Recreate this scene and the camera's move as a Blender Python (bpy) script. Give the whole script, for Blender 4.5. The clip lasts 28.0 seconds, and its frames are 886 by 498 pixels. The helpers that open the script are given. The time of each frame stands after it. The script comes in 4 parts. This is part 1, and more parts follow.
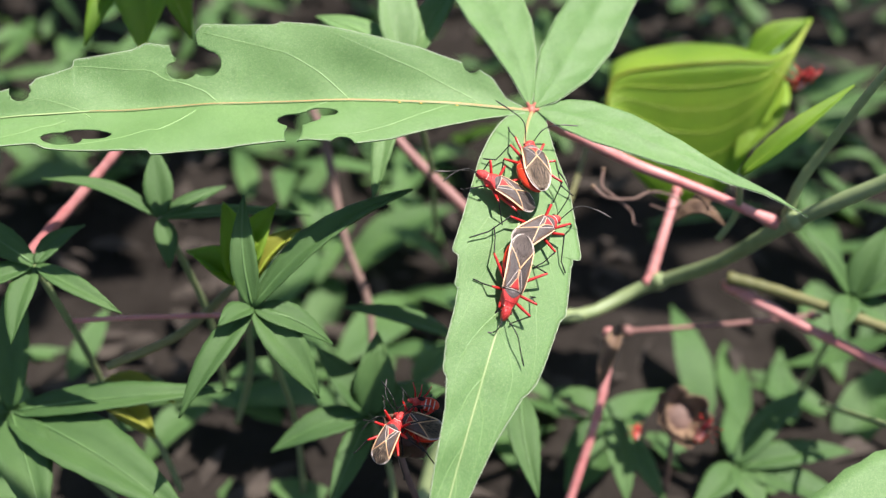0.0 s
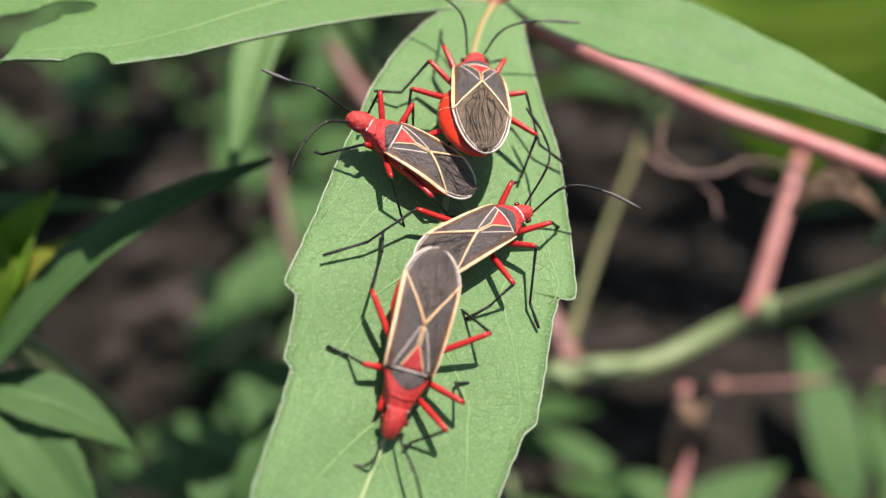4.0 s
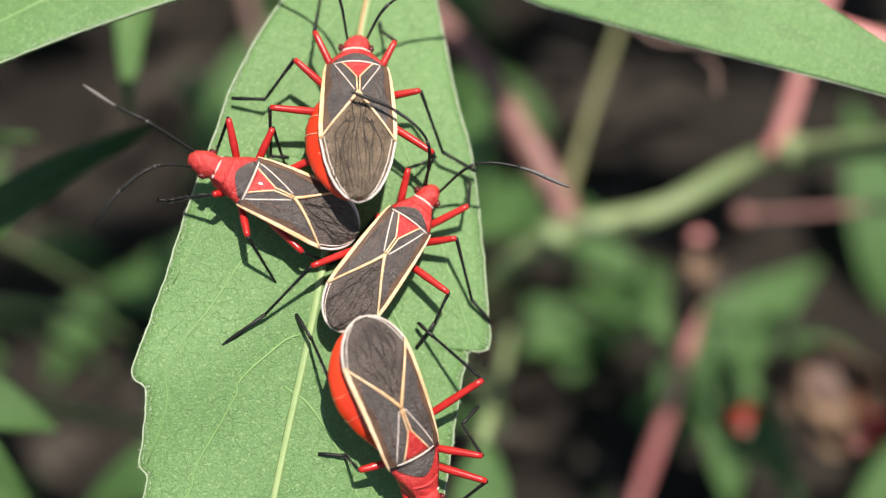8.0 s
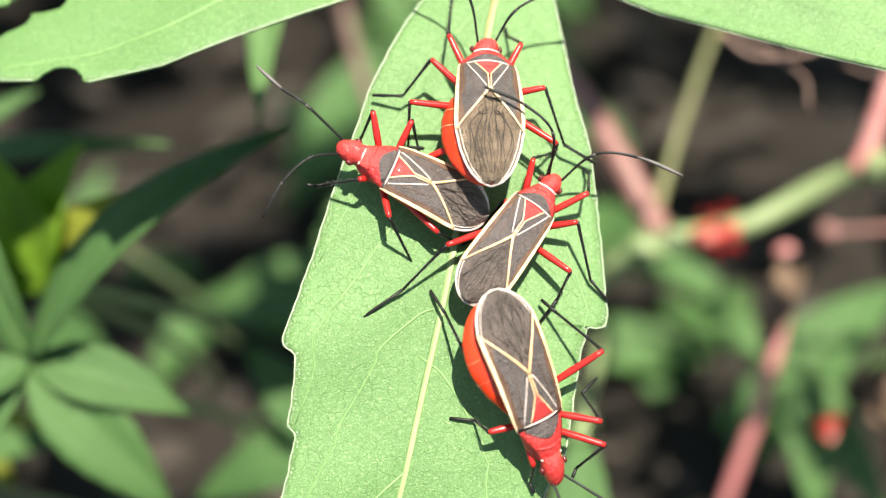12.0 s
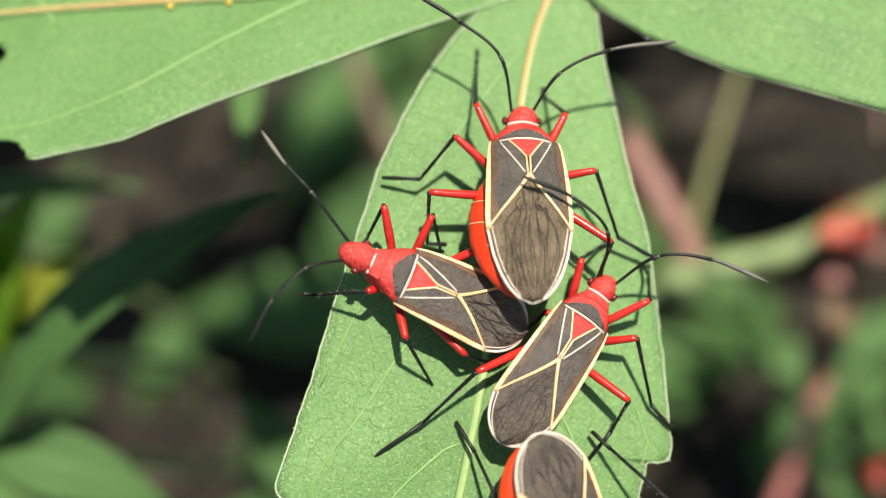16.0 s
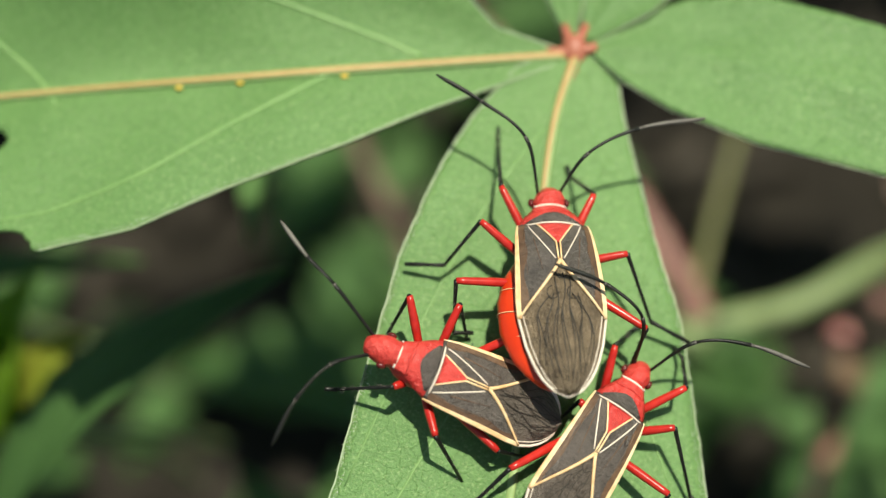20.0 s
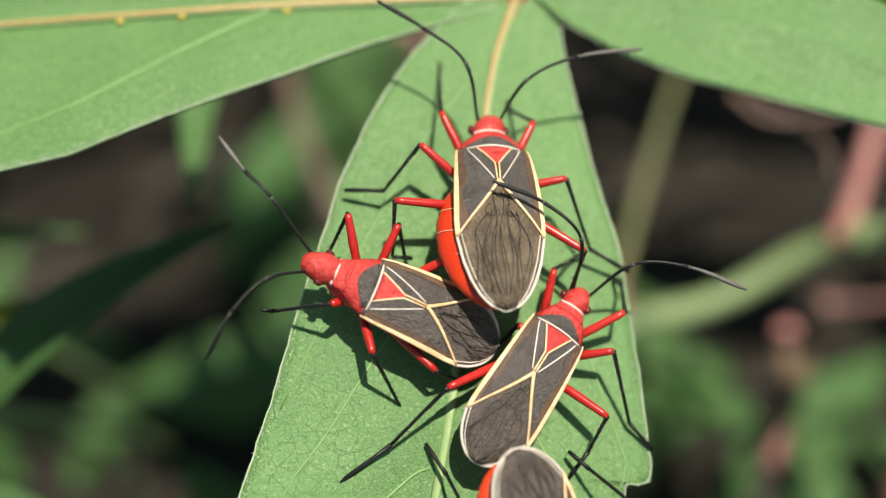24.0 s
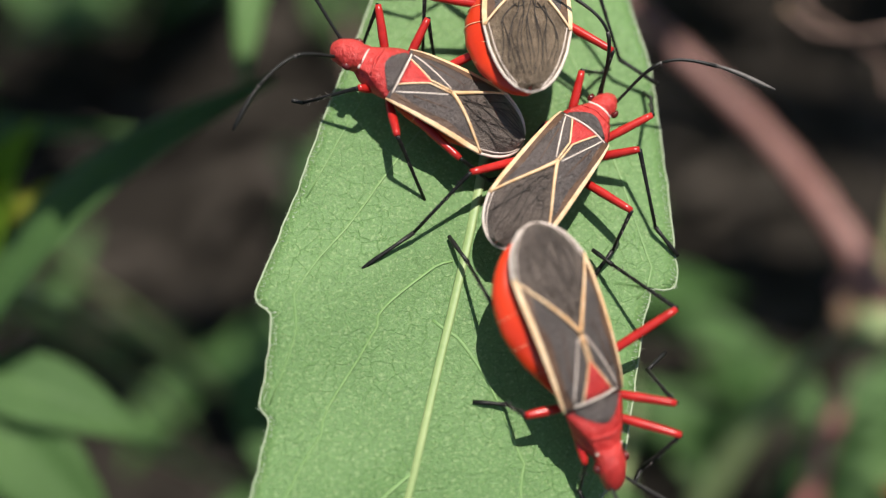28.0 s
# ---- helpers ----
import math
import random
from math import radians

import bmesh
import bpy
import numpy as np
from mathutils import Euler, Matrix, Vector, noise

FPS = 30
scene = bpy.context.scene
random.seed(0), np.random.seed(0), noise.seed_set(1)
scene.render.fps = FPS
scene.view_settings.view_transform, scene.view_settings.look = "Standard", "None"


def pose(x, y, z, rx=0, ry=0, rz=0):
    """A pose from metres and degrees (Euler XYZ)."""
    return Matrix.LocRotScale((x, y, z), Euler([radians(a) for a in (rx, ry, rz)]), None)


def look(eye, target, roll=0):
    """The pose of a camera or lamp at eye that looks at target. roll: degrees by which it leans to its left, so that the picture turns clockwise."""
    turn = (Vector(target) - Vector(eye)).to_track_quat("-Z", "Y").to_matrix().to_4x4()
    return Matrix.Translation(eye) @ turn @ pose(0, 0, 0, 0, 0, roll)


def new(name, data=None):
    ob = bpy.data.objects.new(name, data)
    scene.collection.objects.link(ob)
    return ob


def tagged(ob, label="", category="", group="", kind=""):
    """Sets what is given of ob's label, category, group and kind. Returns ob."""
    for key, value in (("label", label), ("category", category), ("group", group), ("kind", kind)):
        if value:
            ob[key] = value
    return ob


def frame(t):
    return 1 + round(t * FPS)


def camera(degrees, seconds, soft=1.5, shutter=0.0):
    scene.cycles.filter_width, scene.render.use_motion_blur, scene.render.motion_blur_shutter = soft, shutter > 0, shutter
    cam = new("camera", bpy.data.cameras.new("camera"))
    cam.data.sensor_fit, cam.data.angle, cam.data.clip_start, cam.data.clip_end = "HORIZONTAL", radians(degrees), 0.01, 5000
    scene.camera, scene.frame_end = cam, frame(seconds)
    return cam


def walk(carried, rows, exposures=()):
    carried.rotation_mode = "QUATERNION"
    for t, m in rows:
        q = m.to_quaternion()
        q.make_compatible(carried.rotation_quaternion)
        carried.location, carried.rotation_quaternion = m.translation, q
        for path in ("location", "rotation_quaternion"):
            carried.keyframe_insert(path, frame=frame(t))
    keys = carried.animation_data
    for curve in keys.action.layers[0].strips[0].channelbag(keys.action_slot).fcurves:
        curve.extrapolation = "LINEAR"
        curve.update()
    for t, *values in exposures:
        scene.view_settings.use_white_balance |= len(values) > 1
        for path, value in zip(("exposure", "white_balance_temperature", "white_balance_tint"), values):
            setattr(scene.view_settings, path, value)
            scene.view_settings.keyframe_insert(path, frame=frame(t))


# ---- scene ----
import functools
import itertools

MM = 0.001
STAND = pose(0, 0, 0.112, 42, 0, 0)      # the leaf's own axes: x across, y up the leaf, z off its face, in millimetres


def view(x, y, z, rx, ry, rz):
    return STAND @ pose(x * MM, y * MM, z * MM, rx, ry, rz)


cam = camera(42, 28.0, soft=1.3)
cam.data.dof.use_dof = True
cam.data.dof.aperture_fstop = 15
walk(cam, [
    (0, view(-12.23, -43.00, 161.89, 11.76, -1.75, 3.33)),
    (0.5, view(-12.81, -40.96, 150.92, 11.53, -2.48, 3.20)),
    (1, view(0.96, -33.51, 130.94, 12.12, 1.79, 4.24)),
    (1.5, view(-0.09, -29.94, 110.11, 12.94, 3.06, 4.40)),
    (2, view(4.09, -24.95, 97.32, 12.40, 4.51, 4.82)),
    (2.5, view(3.83, -20.63, 80.34, 12.29, 4.02, 3.44)),
    (4.5, view(10.99, -20.38, 75.28, 11.06, 4.94, 4.21)),
    (5, view(11.39, -18.05, 71.24, 13.06, 4.29, 3.65)),
    (5.5, view(10.99, -16.92, 67.69, 12.55, 4.19, 2.77)),
    (6, view(10.05, -15.24, 65.85, 11.78, 4.47, 2.71)),
    (6.5, view(7.83, -10.67, 64.45, 10.10, 5.03, 2.50)),
    (7, view(9.48, -6.94, 64.37, 7.45, 6.02, 1.74)),
    (7.5, view(14.90, -3.41, 65.01, 2.32, 8.91, 1.42)),
    (8, view(18.45, 5.19, 62.35, -7.01, 9.16, 1.13)),
    (8.5, view(17.23, 4.34, 61.26, -8.70, 9.28, 0.21)),
    (9, view(17.36, 6.32, 62.60, -11.11, 10.59, 0.52)),
    (9.5, view(17.04, 2.25, 67.94, -8.07, 11.38, 0.41)),
    (10, view(17.73, 1.28, 69.99, -6.08, 11.44, 0.69)),
    (10.5, view(17.91, 0.67, 71.86, -5.66, 11.60, 0.88)),
    (11, view(19.48, 0.62, 72.25, -4.80, 12.12, 1.19)),
    (11.5, view(17.76, 0.88, 71.13, -4.24, 12.36, 1.19)),
    (12, view(16.00, 2.28, 69.29, -4.93, 12.34, 1.31)),
    (12.5, view(15.51, 2.68, 67.03, -4.39, 12.79, 1.22)),
    (14.5, view(13.02, 6.47, 60.84, -6.66, 10.81, 1.73)),
    (15, view(12.78, 7.54, 59.20, -6.46, 10.76, 1.29)),
    (15.5, view(13.05, 9.59, 56.79, -6.73, 11.44, 1.40)),
    (16, view(11.13, 9.78, 55.71, -7.67, 11.98, 0.95)),
    (16.5, view(9.10, 9.85, 54.76, -8.75, 12.46, 0.42)),
    (17, view(8.22, 9.63, 53.72, -9.01, 12.42, 0.20)),
    (17.5, view(9.45, 11.65, 51.94, -8.76, 12.42, 0.29)),
    (18, view(8.04, 11.33, 51.28, -7.69, 11.66, 0.27)),
    (18.5, view(9.71, 13.46, 50.79, -8.54, 12.16, 0.05)),
    (19, view(8.27, 12.22, 52.33, -7.86, 11.68, 0.33)),
    (19.5, view(8.64, 11.59, 53.09, -7.13, 11.28, 0.13)),
    (20, view(8.36, 12.00, 53.64, -6.06, 10.84, -0.04)),
    (20.5, view(7.83, 12.39, 53.86, -4.84, 10.76, -0.10)),
    (21, view(7.32, 12.61, 53.98, -4.21, 11.20, -0.13)),
    (21.5, view(6.69, 10.86, 54.81, -4.93, 11.37, -0.01)),
    (23.5, view(5.69, 8.37, 54.93, -5.15, 9.09, 0.07)),
    (24, view(9.32, 5.46, 53.89, -3.04, 8.76, 0.44)),
    (24.5, view(14.24, 2.87, 53.27, -0.81, 10.41, 0.39)),
    (25, view(19.15, 0.62, 52.11, 0.66, 11.72, 0.67)),
    (25.5, view(17.60, -3.04, 52.31, 2.02, 11.91, 1.05)),
    (26, view(18.24, -4.31, 51.71, 1.81, 12.47, 1.36)),
    (26.5, view(16.32, -6.35, 52.57, 1.19, 11.63, 1.52)),
    (27, view(14.02, -8.09, 53.42, 0.37, 12.26, 2.22)),
    (27.5, view(12.76, -7.35, 54.01, 0.50, 12.62, 1.87)),
    (28, view(12.07, -7.95, 54.13, 1.05, 12.57, 1.85)),
], exposures=[(0, 0.98, 6250, 19), (2, 0.75, 6300, 18), (5, 0.55, 6400, 16), (8, 0.55, 6400, 13), (9.5, 0.63, 6400, 12), (11, 1.19, 6500, 9), (12.5, 1.27, 6600, 8), (15, 0.81, 6800, 4), (17, 0.61, 6800, 2), (20, 0.33, 6900, -3), (21.5, 0.3, 6900, -4), (24, 0.41, 6620, 3), (26, 0.37, 6400, 13), (28, 0.33, 6400, 12)])

# ---------------------------------------------------------------- light
to_sun = (STAND.to_3x3() @ Vector((0.40, 0.85, 1.0))).normalized()
world = bpy.data.worlds.new("sky")
scene.world = world
world.use_nodes = True
sky = world.node_tree.nodes.new("ShaderNodeTexSky")
sky.sky_type, sky.sun_disc = "NISHITA", False
sky.sun_elevation, sky.sun_rotation = math.asin(to_sun.z), math.atan2(to_sun.x, to_sun.y)
back = world.node_tree.nodes["Background"]
back.inputs["Strength"].default_value = 0.082
world.node_tree.links.new(sky.outputs["Color"], back.inputs["Color"])
sun = new("sun", bpy.data.lights.new("sun", "SUN"))
sun.data.energy, sun.data.angle, sun.data.color = 5.0, radians(0.6), (1.0, 0.94, 0.84)
sun.matrix_world = look(to_sun, (0, 0, 0))


# ---------------------------------------------------------------- materials
def material(name, build):
    m = bpy.data.materials.new(name)
    m.use_nodes = True
    build(m.node_tree, m.node_tree.nodes["Principled BSDF"])
    return m


def node(tree, kind, **inputs):
    n = tree.nodes.new("ShaderNode" + kind)
    for key, value in inputs.items():
        n.inputs[key.replace("_", " ")].default_value = value
    return n


def noise_at(tree, scale, detail=4, rough=0.6, stretch=None):
    coord = tree.nodes.new("ShaderNodeTexCoord")
    n = node(tree, "TexNoise", Scale=scale, Detail=detail, Roughness=rough)
    if stretch:
        mapping = node(tree, "Mapping")
        mapping.inputs["Scale"].default_value = stretch
        tree.links.new(coord.outputs["Object"], mapping.inputs["Vector"])
        tree.links.new(mapping.outputs["Vector"], n.inputs["Vector"])
    else:
        tree.links.new(coord.outputs["Object"], n.inputs["Vector"])
    return n.outputs["Fac"]


def ramp(tree, fac, stops):
    r = tree.nodes.new("ShaderNodeValToRGB")
    while len(r.color_ramp.elements) < len(stops):
        r.color_ramp.elements.new(0.5)
    for e, (p, c) in zip(r.color_ramp.elements, stops):
        e.position, e.color = p, (*c, 1)
    tree.links.new(fac, r.inputs["Fac"])
    return r.outputs["Color"]


def mix(tree, fac, a, b, kind="MIX"):
    m = tree.nodes.new("ShaderNodeMix")
    m.data_type, m.blend_type = "RGBA", kind
    for socket, value in ((m.inputs[0], fac), (m.inputs[6], a), (m.inputs[7], b)):
        if isinstance(value, bpy.types.NodeSocket):
            tree.links.new(value, socket)
        elif isinstance(value, tuple):
            socket.default_value = (*value, 1)
        else:
            socket.default_value = value
    return m.outputs[2]


def bump(tree, shader, height, strength, distance):
    b = node(tree, "Bump", Strength=strength, Distance=distance)
    tree.links.new(height, b.inputs["Height"])
    tree.links.new(b.outputs["Normal"], shader.inputs["Normal"])


def leaf_material(name, dark, light, through_light, share=0.35, rough=0.5, veined=True, fine=1150.0, gloss=0.4):
    def build(tree, shader):
        big = noise_at(tree, 60, 3)
        fine_grain = noise_at(tree, 7500, 3, 0.7)
        colour = ramp(tree, big, [(0.3, dark), (0.7, light)])
        random_one = tree.nodes.new("ShaderNodeObjectInfo").outputs["Random"]
        colour = mix(tree, 0.35, colour, ramp(tree, random_one, [(0.0, dark), (1.0, light)]))
        colour = mix(tree, 0.55, colour, ramp(tree, fine_grain, [(0.3, (0.45, 0.45, 0.45)), (0.7, (1.4, 1.4, 1.4))]), "MULTIPLY")
        height = fine_grain
        if veined:
            coord = tree.nodes.new("ShaderNodeTexCoord")
            cells = node(tree, "TexVoronoi", Scale=fine)
            cells.feature = "DISTANCE_TO_EDGE"
            tree.links.new(coord.outputs["Object"], cells.inputs["Vector"])
            wobble = noise_at(tree, 1500, 2)
            shifted = tree.nodes.new("ShaderNodeVectorMath")
            shifted.operation = "MULTIPLY_ADD"
            tree.links.new(wobble, shifted.inputs[0])
            shifted.inputs[1].default_value = (0.0006, 0.0006, 0.0006)
            tree.links.new(coord.outputs["Object"], shifted.inputs[2])
            tree.links.new(shifted.outputs["Vector"], cells.inputs["Vector"])
            net = ramp(tree, cells.outputs["Distance"], [(0.0, (0, 0, 0)), (0.05, (1, 1, 1))])
            patchy = ramp(tree, noise_at(tree, 420, 2), [(0.34, (0.10, 0.10, 0.10)), (0.66, (0.34, 0.34, 0.34))])
            colour = mix(tree, patchy, colour, mix(tree, net, tuple(0.55 * c for c in dark), light), "MIX")
            # fine hairs as pale speckles, their sunlit glints painted into the colour
            hairs = ramp(tree, noise_at(tree, 6500, 2, 0.6), [(0.56, (0, 0, 0)), (0.68, (1, 1, 1))])
            colour = mix(tree, mix(tree, 1.0, hairs, (0.55, 0.55, 0.55), "MULTIPLY"), colour, (0.34, 0.46, 0.20))
            height = mix(tree, mix(tree, 1.0, patchy, (0.8, 0.8, 0.8), "MULTIPLY"), fine_grain, net)
        tree.links.new(colour, shader.inputs["Base Color"])
        shader.inputs["Roughness"].default_value = rough
        shader.inputs["Specular IOR Level"].default_value = gloss
        bump(tree, shader, height, 0.55, 0.00015)
        out = tree.nodes["Material Output"]
        trans = node(tree, "BsdfTranslucent")
        tree.links.new(mix(tree, 0.6, colour, through_light), trans.inputs["Color"])
        both = node(tree, "MixShader", Fac=share)
        tree.links.new(shader.outputs["BSDF"], both.inputs[1])
        tree.links.new(trans.outputs["BSDF"], both.inputs[2])
        tree.links.new(both.outputs["Shader"], out.inputs["Surface"])
    return material(name, build)


def plain_material(name, dark, light, rough, scale=800, relief=0.2, depth=0.0001, stretch=None, coat=0.0, gloss=0.5, metal=0.0):
    def build(tree, shader):
        fac = noise_at(tree, scale, 5, 0.65, stretch)
        broad = noise_at(tree, scale * 0.12, 3)
        colour = mix(tree, 0.5, ramp(tree, fac, [(0.3, dark), (0.7, light)]), ramp(tree, broad, [(0.35, dark), (0.65, light)]))
        tree.links.new(colour, shader.inputs["Base Color"])
        shader.inputs["Roughness"].default_value = rough
        shader.inputs["Coat Weight"].default_value = coat
        shader.inputs["Metallic"].default_value = metal
        shader.inputs["Specular IOR Level"].default_value = gloss
        bump(tree, shader, fac, relief, depth)
    return material(name, build)


LEAF = leaf_material("leaf_blade", (0.098, 0.206, 0.061), (0.167, 0.307, 0.102), (0.26, 0.46, 0.04), 0.2, 0.44, gloss=0.4)
# weed green kept below leaf_blade: some of the undergrowth's shade is in this colour
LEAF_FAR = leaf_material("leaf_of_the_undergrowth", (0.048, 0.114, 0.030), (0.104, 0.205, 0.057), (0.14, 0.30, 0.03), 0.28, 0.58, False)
LEAF_LIME = leaf_material("lime_leaf", (0.13, 0.28, 0.02), (0.34, 0.50, 0.05), (0.46, 0.72, 0.03), 0.5, 0.45, False)
LEAF_YELLOW = leaf_material("yellow_leaf", (0.26, 0.30, 0.03), (0.42, 0.44, 0.07), (0.5, 0.52, 0.04), 0.45, 0.5, False)
VEIN = plain_material("leaf_vein", (0.145, 0.270, 0.085), (0.215, 0.350, 0.12), 0.5, 2500)
VEIN_FAR = plain_material("weed_midrib", (0.066, 0.145, 0.042), (0.125, 0.230, 0.070), 0.55, 2500)
VEIN_SIDE = plain_material("strong_side_vein", (0.165, 0.300, 0.095), (0.240, 0.380, 0.135), 0.5, 2500)
VEIN_PALE = plain_material("pale_midrib", (0.22, 0.33, 0.12), (0.34, 0.42, 0.18), 0.5, 1800)
VEIN_RED = plain_material("reddish_vein", (0.36, 0.20, 0.07), (0.50, 0.33, 0.15), 0.5, 1500)
HUB = plain_material("red_leaf_hub", (0.30, 0.07, 0.05), (0.42, 0.16, 0.10), 0.5, 1500)
EDGE = plain_material("pale_leaf_edge", (0.27, 0.36, 0.20), (0.46, 0.52, 0.36), 0.7, 1400)
FUZZ = plain_material("leaf_fuzz", (0.36, 0.42, 0.30), (0.56, 0.58, 0.48), 0.7, 3000)
LIME_VEIN = plain_material("lime_vein", (0.30, 0.42, 0.04), (0.46, 0.55, 0.08), 0.5, 900)
PINK = plain_material("pink_stalk", (0.46, 0.135, 0.125), (0.62, 0.31, 0.28), 0.45, 700, 0.2, 0.0002, (1, 1, 0.3))
STEM = plain_material("green_stem", (0.16, 0.22, 0.085), (0.28, 0.34, 0.155), 0.5, 400)
STEM_OLIVE = plain_material("olive_stalk", (0.10, 0.11, 0.035), (0.20, 0.19, 0.07), 0.5, 400)
PINK_DULL = plain_material("dull_pink_stalk", (0.18, 0.075, 0.062), (0.31, 0.16, 0.135), 0.5, 400, 0.2, 0.0002, (1, 1, 0.3))
STEM_BROWN = plain_material("brown_stalk", (0.10, 0.06, 0.045), (0.22, 0.14, 0.11), 0.7, 500)
DRY = plain_material("dry_husk", (0.07, 0.04, 0.025), (0.26, 0.17, 0.10), 0.8, 300, 0.6, 0.0006)
SOIL = plain_material("dark_soil", (0.0105, 0.0090, 0.0075), (0.035, 0.030, 0.025), 0.95, 90, 1.0, 0.004, gloss=0.04)
LITTER = plain_material("leaf_litter", (0.020, 0.017, 0.014), (0.075, 0.062, 0.050), 0.85, 200, 0.5, 0.0006, gloss=0.15)
RED = plain_material("red_cuticle", (0.38, 0.012, 0.012), (0.66, 0.060, 0.050), 0.34, 3000, 0.9, 0.00022, None, 0.2)
RED_LEG = plain_material("red_leg", (0.34, 0.010, 0.009), (0.56, 0.028, 0.020), 0.3, 2500, 0.2, 0.00005)
ORANGE = plain_material("orange_red_abdomen", (0.52, 0.024, 0.006), (0.68, 0.05, 0.010), 0.32, 900, 0.2, 0.00006)
WING = plain_material("grey_brown_wing", (0.031, 0.025, 0.0225), (0.126, 0.100, 0.090), 0.37, 5600, 1.0, 0.00018, None, 0.0, 0.75)
WING_BROWN = plain_material("brown_wing_margin", (0.060, 0.030, 0.018), (0.17, 0.095, 0.055), 0.45, 3000, 0.8, 0.00012)
MEMBRANE = plain_material("bronze_membrane", (0.085, 0.062, 0.044), (0.330, 0.245, 0.165), 0.34, 7000, 1.0, 0.00024, (1.0, 0.55, 1.0), 0.0, 0.5, 0.35)
MEMBRANE_GREY = plain_material("grey_brown_membrane", (0.055, 0.043, 0.037), (0.158, 0.124, 0.104), 0.42, 7000, 0.9, 0.00020, (1.0, 0.55, 1.0), 0.0, 0.45, 0.15)
DARK_VEIN = plain_material("dark_wing_vein", (0.016, 0.012, 0.010), (0.035, 0.026, 0.02), 0.5, 2500)
CREAM = plain_material("cream_line", (0.66, 0.34, 0.13), (0.90, 0.73, 0.50), 0.42, 2600, 0.2, 0.00005)
WHITE = plain_material("pale_line", (0.52, 0.42, 0.36), (0.79, 0.69, 0.61), 0.45, 2600, 0.2, 0.00005)
BLACK = plain_material("black_leg", (0.003, 0.003, 0.003), (0.022, 0.021, 0.019), 0.42, 6000, 0.3, 0.00008, gloss=0.3)
GREY_TIP = plain_material("grey_antenna_tip", (0.05, 0.044, 0.042), (0.17, 0.15, 0.135), 0.5, 3500)
EYE = plain_material("dark_red_eye", (0.045, 0.006, 0.007), (0.12, 0.014, 0.014), 0.25, 3000)
MITE = plain_material("yellow_gland", (0.60, 0.40, 0.04), (0.75, 0.52, 0.10), 0.4, 2000)


# ---------------------------------------------------------------- modelling helpers (millimetres)
def part(name, bm, mat, parent, label="", at=None, smooth=True):
    """Link a bmesh in millimetres as one mesh under a thing or a part; at: where its origin lies on it."""
    if at is not None:
        bmesh.ops.translate(bm, verts=bm.verts, vec=-Vector(at))
    bmesh.ops.scale(bm, verts=bm.verts, vec=(MM, MM, MM))
    bmesh.ops.recalc_face_normals(bm, faces=bm.faces)
    me = bpy.data.meshes.new(name)
    bm.to_mesh(me)
    bm.free()
    if smooth:
        me.shade_smooth()
    me.materials.append(mat)
    ob = new(name, me)
    ob.parent = parent
    if at is not None:
        ob.location = Vector(at) * MM
    if label:
        tagged(ob, label)
    return ob


def thing(name, m, label, category, group="", kind=""):
    ob = new(name)
    ob.empty_display_size = 0.005
    ob.matrix_world = m
    return tagged(ob, label, category, group, kind)


def spline(points, n):
    """n + 1 points on a smooth curve through the given ones, even by their number."""
    pts = [Vector(p) for p in points]
    pts = [2 * pts[0] - pts[1]] + pts + [2 * pts[-1] - pts[-2]]
    out = []
    for i in range(n + 1):
        s = i / n * (len(pts) - 3)
        k = min(int(s), len(pts) - 4)
        t = s - k
        a, b, c, d = pts[k:k + 4]
        out.append(0.5 * (2 * b + (c - a) * t + (2 * a - 5 * b + 4 * c - d) * t * t + (3 * b - a - 3 * c + d) * t ** 3))
    return out


def tube(bm, points, radii, n=8, caps=True, flat=1.0, first=None):
    pts = [Vector(p) for p in points]
    if not hasattr(radii, "__len__"):
        radii = [radii] * len(pts)
    side = first
    rings = []
    for i, p in enumerate(pts):
        way = (pts[min(i + 1, len(pts) - 1)] - pts[max(i - 1, 0)]).normalized()
        if side is None:
            side = way.orthogonal().normalized()
        side = (side - way * side.dot(way)).normalized()
        other = way.cross(side)
        r = radii[i]
        rings.append([bm.verts.new(p + side * (r * math.cos(a)) + other * (r * flat * math.sin(a)))
                      for a in (2 * math.pi * k / n for k in range(n))])
    for a, b in zip(rings, rings[1:]):
        for k in range(n):
            bm.faces.new((a[k], a[(k + 1) % n], b[(k + 1) % n], b[k]))
    if caps:
        bm.faces.new(rings[0][::-1])
        bm.faces.new(rings[-1])
    return bm


def ball(bm, centre, radii, m=None, u=14, v=9):
    start = len(bm.verts)
    made = bmesh.ops.create_uvsphere(bm, u_segments=u, v_segments=v, radius=1.0)["verts"]
    bmesh.ops.scale(bm, verts=made, vec=radii)
    if m:
        bmesh.ops.transform(bm, verts=made, matrix=m)
    bmesh.ops.translate(bm, verts=made, vec=centre)
    return bm


def sheet(bm, rows):
    """A net of faces over rows of points."""
    grid = [[bm.verts.new(p) for p in row] for row in rows]
    for a, b in zip(grid, grid[1:]):
        for k in range(len(a) - 1):
            bm.faces.new((a[k], a[k + 1], b[k + 1], b[k]))
    return grid


def thicken(ob, thickness):
    mod = ob.modifiers.new("thickness", "SOLIDIFY")
    mod.thickness, mod.offset = thickness * MM, -1
    return ob


